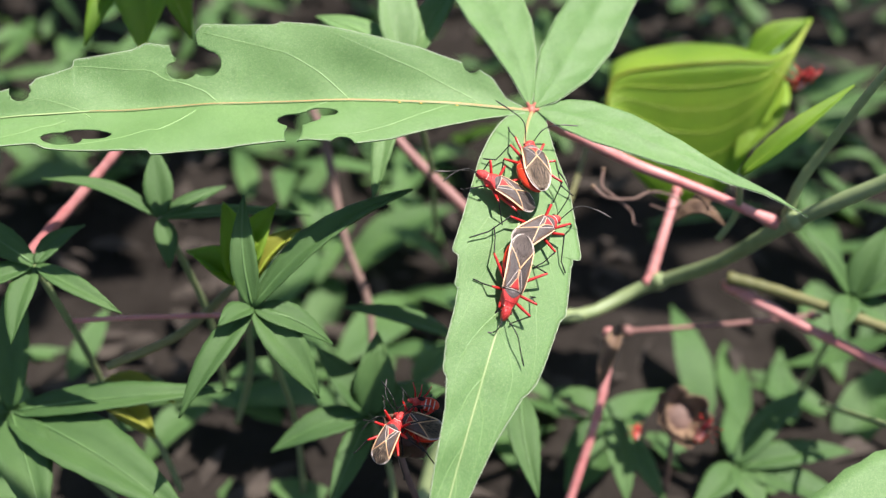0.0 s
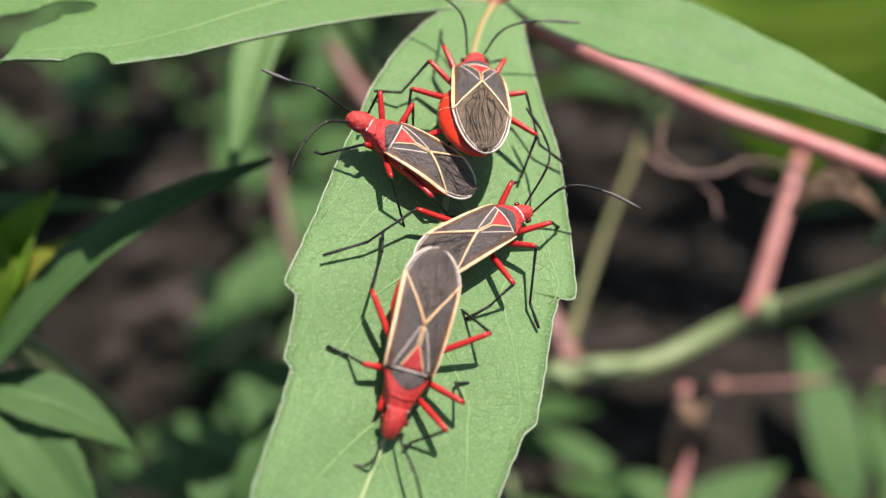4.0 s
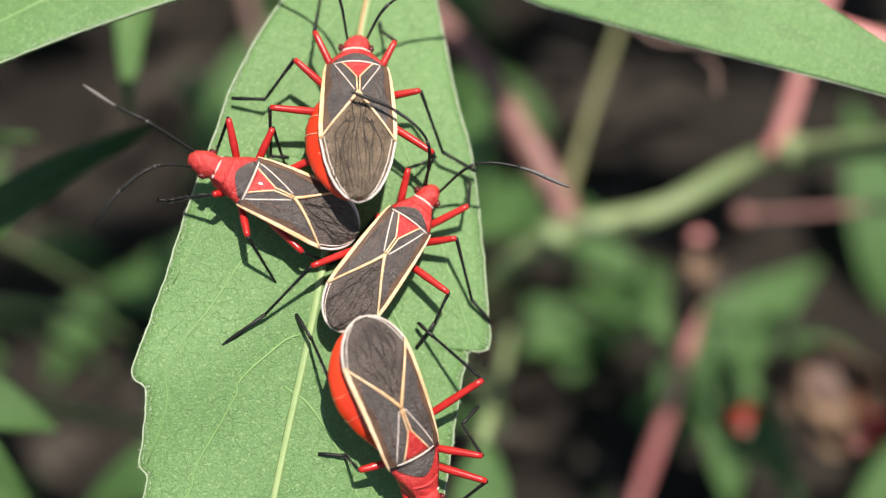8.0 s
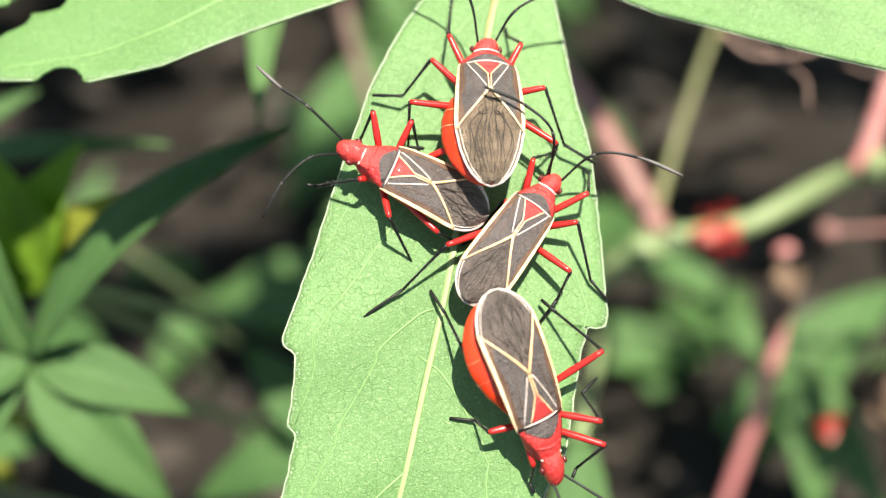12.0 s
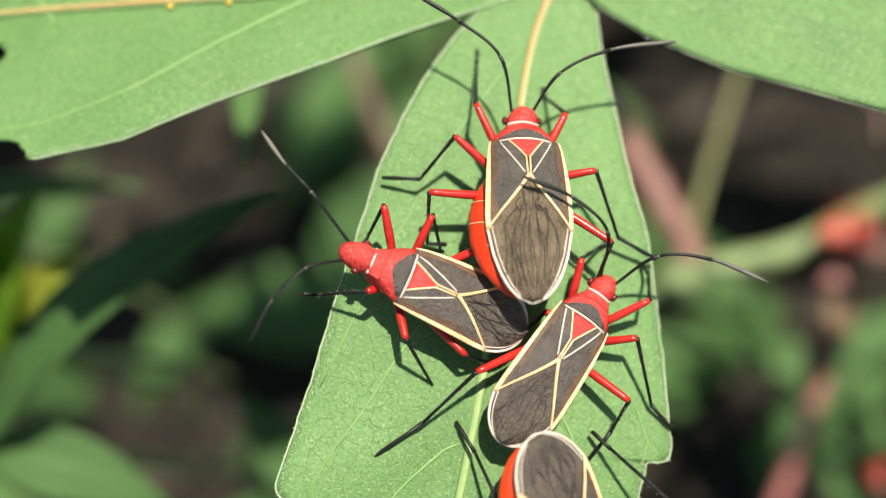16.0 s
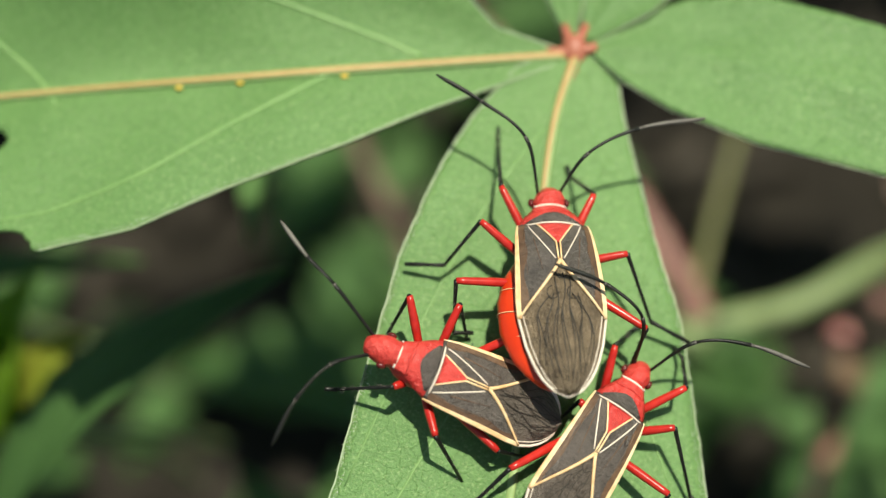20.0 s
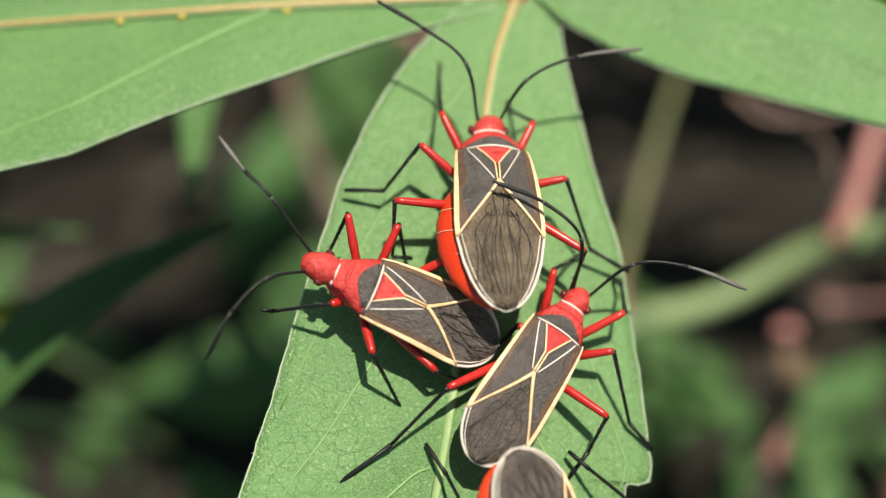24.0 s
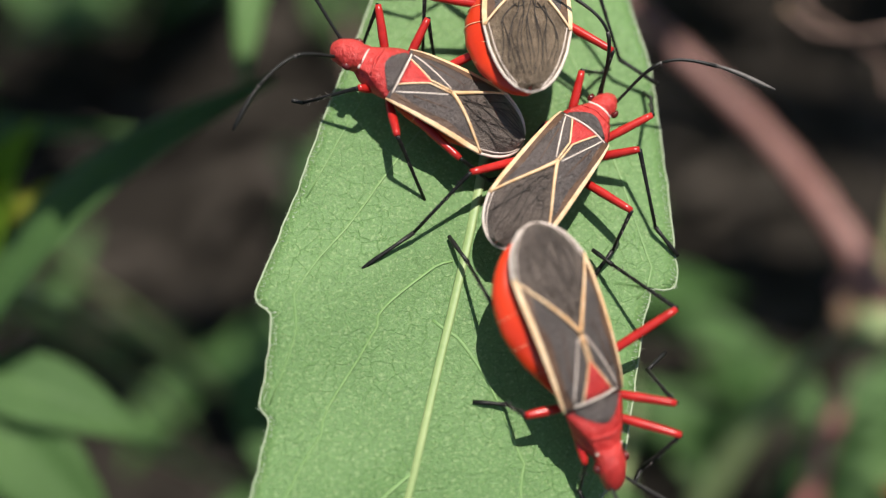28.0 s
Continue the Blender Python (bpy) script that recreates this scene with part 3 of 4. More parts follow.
    sheet(bm, [[front(0.228 + 0.076 * i / 8 + 0.05 * (abs(j / 6 - 1) ** 2.0) * (1 - i / 8), (j / 6 - 1) * (0.72 + 0.09 * math.sin(math.pi * i / 8)), 0.035) for j in range(13)] for i in range(9)])
    thicken(part("pronotum_patch", bm, WING, pronotum, "dark grey patch"), 0.05)
    bm = bmesh.new()
    tube(bm, [front(0.314, j / 8 - 1, 0.13) for j in range(17)], 0.055, 6)
    part("pronotum_border", bm, WHITE, pronotum)
    bm = bmesh.new()
    tube(bm, [front(0.137, j / 8 - 1, 0.02) for j in range(17)], 0.06, 6)
    part("collar", bm, WHITE, pronotum, "thin pale collar")
    bm = bmesh.new()
    tube(bm, [front(0.185 + 0.012 * abs(j / 6 - 1), 0.86 * (j / 6 - 1), 0.0) for j in range(13)], [0.05 + 0.05 * math.sin(math.pi * j / 12) for j in range(13)], 6)
    part("pronotum_ridge", bm, RED, pronotum)
    bm = bmesh.new()
    sheet(bm, [[on(0.32 + 0.12 * i / 6, (j / 4 - 1) * 0.48 * (1 - 0.97 * i / 6), 0.06) for j in range(9)] for i in range(7)])
    scutellum = thicken(part("scutellum", bm, RED, bug, "small red triangle between the wings"), 0.06)
    for sign in (-1, 1):
        bm = bmesh.new()
        tube(bm, [on(0.32 + 0.115 * i / 6, sign * (0.50 - 0.45 * (i / 6) ** 0.9), 0.05) for i in range(7)] + [on(0.435 + 0.10 * i / 4, sign * (0.05 - 0.015 * i / 4), 0.06) for i in range(1, 5)], 0.048, 6)
        part("scutellum_border", bm, CREAM, scutellum)
    bm = bmesh.new()
    nose = front(0.0, 0, -0.35)
    tube(bm, [front(f, 0, -0.32 - 0.12 * (f < 0.03)) for f in (0.0, 0.012, 0.03, 0.055, 0.08, 0.105, 0.125, 0.15)],
         [0.14 * half, 0.26 * half, 0.33 * half, 0.385 * half, 0.42 * half, 0.42 * half, 0.37 * half, 0.36 * half], 14, flat=0.85)
    head = part("head", bm, RED, bug, "bright red head")
    for sign in (-1, 1):
        bm = bmesh.new()
        ball(bm, front(0.088, 0, -0.24) + Vector((sign * 0.42 * half, 0, 0.0)), (0.16, 0.24, 0.2), u=10, v=7)
        part("eye", bm, EYE, head, "dark bulging eye")
    # legs
    made = {"abdomen": abdomen}
    hips = {"f": 0.24, "m": 0.16, "h": 0.06}
    for key, points in legs.items():
        sign = -1 if key[1] == "l" else 1
        hip = Vector((sign * half * (0.42 if key[0] == "f" else 0.5), length * hips[key[0]], top - 1.3))
        knee = Vector(points[0])
        bm = bmesh.new()
        tube(bm, [hip, hip.lerp(knee, 0.12), hip.lerp(knee, 0.5), hip.lerp(knee, 0.9), knee], [0.14, 0.20, 0.225, 0.185, 0.15], 9)
        femur = part("femur", bm, RED_LEG, bug, "red thigh", at=hip)
        bm = bmesh.new()
        rest = [knee] + [Vector(p) for p in points[1:]]
        first = rest[1]
        if len(rest) == 2:
            end = first + (first - knee).normalized() * 0.9
            end.z = first.z + 0.03
            rest.append(end)
        tube(bm, [knee, knee.lerp(first, 0.05), knee.lerp(first, 0.5), first], [0.125, 0.11, 0.085, 0.085], 7)
        shin_ends = (knee, first)
        shin = part("tibia", bm, BLACK, femur, "thin black shin", at=hip)
        shin.location = (0, 0, 0)
        bm = bmesh.new()
        run = [rest[1]] + [rest[1].lerp(rest[2], k / 3) for k in (1, 2, 3)]
        tube(bm, run, [0.12, 0.09, 0.12, 0.10], 7)
        foot = part("foot", bm, BLACK, femur, at=hip)
        foot.location = (0, 0, 0)
        bm = bmesh.new()
        rng = random.Random(int(length * 100) + len(made))
        a, b = shin_ends
        for q in range(26):
            p = a.lerp(b, 0.08 + 0.035 * q)
            out = Vector((rng.uniform(-1, 1), rng.uniform(-1, 1), rng.uniform(-1, 1))).normalized() * 0.24 + (b - a).normalized() * 0.14
            tube(bm, [p, p + out], [0.028, 0.008], 3, caps=False)
        hair = part("bristles", bm, GREY_TIP, shin, "short pale bristles on the shin", at=hip)
        hair.location = (0, 0, 0)
        made[key] = (femur, hip, knee)
    # mouthparts under the nose
    bm = bmesh.new()
    tube(bm, [front(0.01, 0, -0.42), front(0.03, 0, -0.75), front(0.10, 0, -1.05)], [0.13, 0.10, 0.06], 7)
    part("beak", bm, RED_LEG, head)
    horns = []
    for points in antennae:
        pts = [Vector(p) for p in points]
        base = pts[0] = front(0.035, 0, -0.22) + Vector(((-0.2 if pts[0].x < 0 else 0.2) * half, 0, 0))
        path = spline(pts, 3 * 8)
        for k in (0, 1):                        # the joints stay slightly angular
            at_joint = pts[k + 1]
            path[8 * (k + 1)] = at_joint
        bm = bmesh.new()
        for k in (0, 1):
            run = path[8 * k:8 * k + 9]
            tube(bm, run, [0.078 + 0.028 * (q / 8) ** 3 for q in range(9)], 7)
        ball(bm, base, (0.13, 0.15, 0.13), u=8, v=6)
        horn = part("antenna", bm, BLACK, bug, "thin black antenna", at=base)
        bm = bmesh.new()
        tube(bm, path[16:], [0.07, 0.085, 0.10, 0.115, 0.12, 0.12, 0.11, 0.09, 0.05], 7)
        tip = part("antenna_tip", bm, GREY_TIP if points is antennae[-1] else BLACK, horn, at=base)
        tip.location = (0, 0, 0)
        for k in (1, 2):
            bm = bmesh.new()
            q = 8 * k
            tube(bm, [path[q].lerp(path[q - 1], 0.18), path[q], path[q].lerp(path[q + 1], 0.22)], [0.085, 0.11, 0.085], 7)
            ring = part("antenna_joint", bm, GREY_TIP, horn, "pale joint", at=base)
            ring.location = (0, 0, 0)
        horns.append((horn, base))
    return bug, made, horns


def on_leaf(x, y, z, rx, ry, rz):
    return STAND @ pose(x * MM, y * MM, z * MM, rx, ry, rz)


bug_one, _, horns_one = build_bug("red and grey-brown bug with a cream cross, at the leaf's base", on_leaf(2.83, 2.90, -2.60, -33.5, 17.2, -1.2), 10.7, 2.10, 3.2, {
    "fl": [(-2.4, 5.4, 3.0), (-2.0, 9.3, 1.0)], "ml": [(-3.5, 3.5, 2.9), (-5.1, 2.2, 0.7), (-7.0, 2.5, 0.2)], "hl": [(-4.8, 0.5, 2.5), (-4.7, -1.0, -0.2), (-3.7, -0.9, -0.5)],
    "fr": [(2.2, 5.0, 3.0), (1.7, 7.3, 0.8)], "mr": [(3.6, 1.9, 2.7), (5.1, -0.6, 0.2), (7.2, -1.4, -0.6)], "hr": [(4.3, -1.7, 1.9), (3.9, -2.9, -0.9)]},
    [[(-1.0, 5.2, 3.5), (-1.3, 7.2, 4.6), (-3.4, 8.9, 5.1), (-5.6, 10.3, 5.3)], [(0.6, 5.1, 3.5), (1.7, 6.4, 4.5), (4.3, 7.6, 5.0), (7.7, 8.2, 5.1)]], belly=(-0.6, 1.08), marks=(0.20, 0.405, 0.66))
bug_two, legs_two, horns_two = build_bug("red and grey-brown bug with a cream cross, facing the leaf's edge", on_leaf(-1.63, -0.66, -0.55, 21.5, 27.5, 73.2), 10.0, 1.8, 2.6, {
    "fr": [(2.7, 4.1, 2.5), (1.4, 3.8, -0.5)], "mr": [(3.3, 1.7, 2.6), (2.6, 0.0, -0.2)], "hr": [(3.4, -1.7, 3.5), (2.4, -2.2, 0.2)],
    "fl": [(-1.4, 3.1, 1.8), (-2.1, 5.1, -0.8)], "ml": [(-2.8, 0.5, 2.1), (-4.1, -2.7, -0.8)], "hl": [(-2.3, -2.6, 2.1), (-1.8, -4.5, 0.6), (-0.4, -5.8, 0.1)]},
    [[(-0.5, 4.7, 2.6), (-1.7, 6.3, 2.2), (-3.7, 7.1, 1.7), (-5.9, 7.2, 0.9)], [(0.6, 4.8, 3.2), (1.6, 7.6, 2.9), (2.4, 9.2, 2.5), (3.6, 10.9, 1.9)]], belly=(0, 0.8), faint=0.6, marks=(0.335, 0.585, 0.83))
bug_three, legs_three, horns_three = build_bug("smaller red and grey-brown bug, tail to tail with its mate", on_leaf(4.55, -4.02, -2.13, -26.9, 4.7, -34.4), 10.1, 1.7, 2.7, {
    "fr": [(2.2, 5.1, 2.6), (1.6, 6.7, 1.2), (1.1, 7.1, 0.6)], "mr": [(2.7, 3.1, 2.7), (5.5, 1.2, 0.8), (7.2, 0.9, 0.3)], "hr": [(4.1, 0.3, 2.5), (4.5, -1.2, 0.9), (4.5, -2.8, 0.0)],
    "fl": [(-1.8, 4.8, 2.7), (-1.2, 6.4, 0.9)], "ml": [(-1.7, 1.7, 2.0), (-1.9, 0.4, 0.3)], "hl": [(-2.9, -3.0, 2.7), (-3.5, -6.3, 0.6), (-4.5, -9.1, -0.3)]},
    [[(-0.8, 4.7, 3.2), (-1.7, 6.0, 4.8), (-4.1, 6.2, 5.3), (-6.6, 5.5, 5.6)], [(0.4, 4.8, 3.1), (1.1, 6.7, 4.2), (3.3, 8.0, 4.7), (6.2, 8.7, 4.8)]], belly=(0, 0.85), faint=0.7, marks=(0.265, 0.52, 0.82))
bug_four, legs_four, horns_four = build_bug("larger red bug with a swollen abdomen, joined to its mate", on_leaf(4.98, -12.3, 0.34, -9.7, -36, -154.0), 12.5, 1.95, 3.6, {
    "fl": [(-3.0, 4.9, 4.4), (-1.6, 6.1, 2.4)], "ml": [(-3.3, 3.5, 4.4), (-3.6, 2.0, 2.6), (-5.1, 1.7, 2.2)], "hl": [(-4.9, -0.4, 4.5), (-4.3, -3.0, 1.6), (-4.1, -3.9, 0.7)],
    "fr": [(1.0, 4.7, 2.4), (1.0, 6.1, 1.0)], "mr": [(2.7, 1.7, 1.8), (2.5, 1.3, -0.1), (3.7, 0.7, -0.9)], "hr": [(2.3, -3.1, 1.7), (1.6, -5.4, -0.8), (1.5, -6.8, -2.0)]},
    [[(-1.1, 6.0, 4.1), (-1.7, 7.9, 4.3), (-2.9, 9.9, 4.0), (-4.0, 11.8, 3.9)], [(0.1, 5.6, 3.7), (0.6, 7.0, 3.3), (1.0, 8.2, 2.3), (3.3, 8.4, 0.7)]], belly=(1.0, 1.10), bulge=1.55, faint=0.55, slim=0.42, marks=(0.345, 0.585, 0.84))


cam.data.dof.focus_object = legs_two["hl"][0]     # the lens stays focused on a hind leg of the second bug


# ---------------------------------------------------------------- stems behind the leaf
def build_stem(name, points, radii, mat, label, category="stem", n=40, nodes=()):
    root = thing(name, STAND, label, category)
    bm = bmesh.new()
    pts = spline(points, n)
    rad = [table(list(zip([k / (len(radii) - 1) for k in range(len(radii))], radii)), i / n) for i in range(n + 1)]
    tube(bm, pts, [r * (1 + 0.05 * math.sin(i * 1.7)) for i, r in enumerate(rad)], 12)
    part("stalk", bm, mat, root)
    for i, r in nodes:
        bm = bmesh.new()
        ball(bm, pts[int(i * n)], (r, r, r * 1.15), u=12, v=8)
        part("stem_node", bm, mat, root)
    return root


swaying = []     # the stem and the stalks that grow from it, which sway behind the leaf
swaying.append(build_stem("main_stem", [(140, 34, 34), (96, 22, 6), (76, 16, -4), (61.9, 10.2, -18), (50.5, 5.8, -34), (44, 2.5, -52), (33.3, 0, -68), (22, -6.2, -68), (10.4, -9.2, -63), (2, -18, -72), (-8, -40, -84), (-10, -70, -84)],
           [1.0, 1.1, 1.25, 1.35, 1.35, 1.3, 1.35, 1.5, 1.7], STEM, "smooth green plant stem behind the leaf", nodes=((0.36, 1.9), (0.545, 1.9), (0.727, 2.1))))
swaying.append(build_stem("olive_stalk", [(10.8, -8.8, -64), (13.0, 0.5, -68), (16.0, 11.5, -72), (20.0, 24.0, -78), (25.0, 42.0, -86)], [0.75, 0.6, 0.5, 0.5], STEM_OLIVE, "thin olive stalk rising from a knot of the stem"))
swaying.append(build_stem("side_branch", [(51.2, 7.2, -34), (52.1, 12.8, -28), (55.3, 18.6, -20), (58.8, 25.4, -8), (72, 44, 16)], [1.0, 0.85, 0.7, 0.6], STEM, "thin green side branch rising from the stem"))
swaying.append(build_stem("pink_stalk", [(33.9, 0.8, -67), (34.4, 2.2, -67), (36.1, 8.9, -66), (37.8, 15.0, -66), (39.6, 21.3, -67)], [1.3, 1.05, 0.9, 0.8], PINK, "pink leaf stalk rising from the stem", nodes=((0.02, 1.25), (0.97, 1.1))))
build_stem("pink_stalk", [(26.6, -9.6, -70), (26.8, -15.3, -71), (25.3, -26.6, -74), (21.2, -42.8, -78), (19.4, -50.6, -80)], [0.8, 1.0, 0.9, 0.75], PINK, "pink leaf stalk hanging below the stem", nodes=((0.02, 1.25), (0.97, 1.1)))
build_stem("pink_stalk", [(50.9, 1.8, -70), (61.5, -4.6, -66), (79.3, -14.3, -60), (95.2, -23.7, -52)], [1.3, 1.1, 1.0, 0.9], PINK, "brownish pink stalk crossing the undergrowth", nodes=((0.02, 1.25), (0.97, 1.1)))
build_stem("olive_stalk", [(50.4, 3.0, -68), (60.9, -0.3, -64), (77.8, -7.4, -56), (93.5, -14.7, -48)], [1.3, 1.1, 1.0], STEM_OLIVE, "olive-yellow stalk crossing the undergrowth")
build_stem("pink_stalk", [(32.3, -7.5, -80), (51.9, -5.3, -77), (71.9, -2.4, -74)], [0.45, 0.5, 0.55], PINK_DULL, "thin pink stalk lying across the undergrowth", nodes=((0.02, 1.25), (0.97, 1.1)))
build_stem("pink_stalk", [(-64.3, 15.3, -32.0), (-66.1, 11.9, -33.0), (-72.8, 3.6, -36.0), (-79.7, -5.1, -38.0), (-83.9, -11.5, -40.0)], [0.9, 0.95, 1.0], PINK, "pink stalk behind the eaten leaflet", nodes=((0.02, 1.25), (0.97, 1.1)))
swaying.append(build_stem("brown_stalk", [(-23.6, 36.2, -74), (-16.7, 27.4, -74), (-0.5, 11.5, -71), (7.5, 0.7, -66), (12.4, -8.0, -65)], [0.95, 1.1, 1.5, 1.7], PINK_DULL, "dull pink leaf stalk joining the main stem", nodes=((0.04, 1.15), (0.5, 1.5), (0.96, 1.9))))
build_stem("brown_stalk", [(-40.6, 41.8, -85), (-35.3, 31.5, -85), (-29.4, 10.2, -86), (-23.5, -2.9, -88), (-21.6, -13.7, -90)], [1.0, 0.95, 0.85], STEM_BROWN, "brown woody stalk in the shade", nodes=((0.35, 1.15), (0.7, 1.1)))
build_stem("olive_stalk", [(-44.8, -8.7, -42.0), (-53.0, -18.9, -38.0), (-63.9, -25.8, -34.0)], [0.7, 0.8, 0.7], STEM_OLIVE, "thin olive stalk in the undergrowth")
build_stem("pale_stalk", [(-70.5, -18.4, -34.0), (-59.9, -17.3, -33.0), (-44.4, -16.2, -31.0)], [0.4, 0.42, 0.42], PINK, "thin pale stalk in the undergrowth")


# ---------------------------------------------------------------- undergrowth
def leaflet_net(base, tip, width, droop, fold, seed, n=16, m=6, up=(0.0, 0.55, 0.83)):
    """Rows of points of a lance-shaped leaflet from base to tip, slightly toothed and arched."""
    rng = random.Random(seed)
    base, tip = Vector(base), Vector(tip)
    way = tip - base
    length = way.length
    way.normalize()
    side = way.cross(Vector(up)).normalized()
    face = side.cross(way)
    sway, phase = rng.uniform(-0.05, 0.05) * length, rng.uniform(0, 6)
    rows = []
    for i in range(n + 1):
        s = i / n
        w = width * (math.sin(math.pi * min(1.0, s * 0.98 + 0.02) ** 0.8) ** 0.85) * (1.06 - 0.25 * s) + 0.05
        w *= 1 + 0.05 * (i % 2)
        rows.append([base + way * (length * s) + side * (w * u + sway * math.sin(math.pi * s)) +
                     face * (droop * length * math.sin(math.pi * s) + fold * w * abs(u) + 0.07 * width * math.sin(4 * s + 5 * u + phase)) for u in (2 * j / m - 1 for j in range(m + 1))])
    return rows


def build_weed(name, hub, tips, mat, label, seed, stalk_to=None, category="weed", group="weeds in the undergrowth", stalk_mat=STEM, fold=0.3):
    """A palmate plant about its hub: tips of the leaflets as (x, y, z, half width)."""
    hub = Vector(hub)
    root = thing(name, STAND @ Matrix.Translation(hub * MM), label, category, group)
    for k, (x, y, z, width) in enumerate(tips):
        tip = Vector((x, y, z)) - hub
        grid = leaflet_net(tip.normalized() * 0.3, tip, width, 0.08, fold, seed * 31 + k)
        bm = bmesh.new()
        sheet(bm, grid)
        ob = thicken(part("leaflet", bm, mat, root), 0.2)
        bm = bmesh.new()
        tube(bm, [row[len(row) // 2] + Vector((0, 0.04, 0.07)) for row in grid], [0.2 * (1 - 0.7 * i / len(grid)) for i in range(len(grid))], 5)
        part("midrib", bm, VEIN if mat is LEAF else VEIN_FAR if mat is LEAF_FAR else LIME_VEIN, ob)
    if stalk_to:
        bm = bmesh.new()
        end = Vector(stalk_to) - hub
        tube(bm, spline([(0, 0, -0.1), end * 0.5 + Vector((2, 0, -2)), end], 12), 0.6, 8)
        part("stalk", bm, stalk_mat, root)
    return root


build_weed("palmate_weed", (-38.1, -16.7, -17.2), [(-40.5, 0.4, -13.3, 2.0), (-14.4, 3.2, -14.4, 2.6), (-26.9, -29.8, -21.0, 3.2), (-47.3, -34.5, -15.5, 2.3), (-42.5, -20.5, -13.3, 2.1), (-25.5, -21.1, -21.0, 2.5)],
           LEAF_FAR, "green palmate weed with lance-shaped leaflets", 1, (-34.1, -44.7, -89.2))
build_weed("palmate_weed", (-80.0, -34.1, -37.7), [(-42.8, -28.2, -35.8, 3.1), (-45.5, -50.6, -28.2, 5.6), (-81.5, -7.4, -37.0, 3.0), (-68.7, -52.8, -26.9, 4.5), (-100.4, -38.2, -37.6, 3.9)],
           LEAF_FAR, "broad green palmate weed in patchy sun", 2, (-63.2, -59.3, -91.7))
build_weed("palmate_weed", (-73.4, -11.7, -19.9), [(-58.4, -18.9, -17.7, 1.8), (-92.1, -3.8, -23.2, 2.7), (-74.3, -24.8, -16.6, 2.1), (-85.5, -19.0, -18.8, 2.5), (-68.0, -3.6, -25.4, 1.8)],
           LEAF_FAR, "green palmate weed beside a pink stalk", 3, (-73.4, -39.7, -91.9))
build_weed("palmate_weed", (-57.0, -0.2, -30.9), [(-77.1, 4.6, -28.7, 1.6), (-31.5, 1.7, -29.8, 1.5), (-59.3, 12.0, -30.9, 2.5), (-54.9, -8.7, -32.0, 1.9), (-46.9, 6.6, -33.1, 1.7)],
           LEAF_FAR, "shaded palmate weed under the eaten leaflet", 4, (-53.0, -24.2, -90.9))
build_weed("palmate_leaf", (-17.4, 28.6, -28.3), [(-20.9, 3.4, -25.0, 2.4), (-21.2, 48.5, -30.5, 3.7), (-7.0, 51.1, -33.8, 2.8), (-33.8, 38.8, -32.7, 3.2)],
           LEAF, "palmate leaf half hidden behind the eaten leaflet", 5, (-9.4, 16.6, -108.3), "leaf")
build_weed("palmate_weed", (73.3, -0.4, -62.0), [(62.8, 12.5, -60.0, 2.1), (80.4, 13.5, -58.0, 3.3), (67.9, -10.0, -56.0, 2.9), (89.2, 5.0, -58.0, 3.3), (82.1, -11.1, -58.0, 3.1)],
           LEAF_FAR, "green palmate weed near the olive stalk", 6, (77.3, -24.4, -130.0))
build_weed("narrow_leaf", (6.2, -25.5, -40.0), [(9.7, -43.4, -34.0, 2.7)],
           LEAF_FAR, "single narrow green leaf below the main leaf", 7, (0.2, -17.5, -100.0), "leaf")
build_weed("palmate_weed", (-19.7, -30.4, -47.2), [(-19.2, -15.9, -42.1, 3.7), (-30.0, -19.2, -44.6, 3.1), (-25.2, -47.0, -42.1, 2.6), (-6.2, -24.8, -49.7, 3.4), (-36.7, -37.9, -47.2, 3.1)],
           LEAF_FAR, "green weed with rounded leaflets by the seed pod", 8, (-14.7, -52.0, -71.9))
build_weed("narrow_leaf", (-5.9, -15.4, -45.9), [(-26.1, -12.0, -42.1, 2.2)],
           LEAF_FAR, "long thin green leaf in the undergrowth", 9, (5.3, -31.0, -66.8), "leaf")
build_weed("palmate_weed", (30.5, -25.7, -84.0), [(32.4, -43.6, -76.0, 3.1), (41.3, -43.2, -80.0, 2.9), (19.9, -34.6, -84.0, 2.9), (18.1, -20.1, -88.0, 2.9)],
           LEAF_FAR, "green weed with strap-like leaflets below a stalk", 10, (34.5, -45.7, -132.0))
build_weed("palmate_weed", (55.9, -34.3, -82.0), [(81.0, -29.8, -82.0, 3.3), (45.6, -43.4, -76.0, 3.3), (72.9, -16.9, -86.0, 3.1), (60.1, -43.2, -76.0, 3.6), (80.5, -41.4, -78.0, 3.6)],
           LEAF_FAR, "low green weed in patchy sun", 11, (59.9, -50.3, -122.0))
build_weed("broad_leaf", (65.0, -34.0, 4.0), [(29.0, -55.0, 8.0, 6.5)],
           LEAF, "broad green toothed leaf low in front of the weeds", 13, (75.0, -20.0, -84.0), "leaf", fold=0.2)
build_weed("yellowed_weed", (-41.8, -11.7, -26.5), [(-50.7, -7.0, -24.3, 3.3), (-45.2, 1.1, -22.1, 3.1), (-36.6, 1.7, -23.2, 3.3)],
           LEAF_LIME, "lime and yellow wilting leaves behind a weed", 14, (-47.8, -31.7, -78.5), fold=0.7)
build_weed("yellow_leaf", (-39.4, -11.3, -25.4), [(-32.2, -2.5, -22.1, 2.4)],
           LEAF_YELLOW, "single curled yellow leaf", 15, (-39.4, -23.3, -65.4), "leaf", fold=0.8)
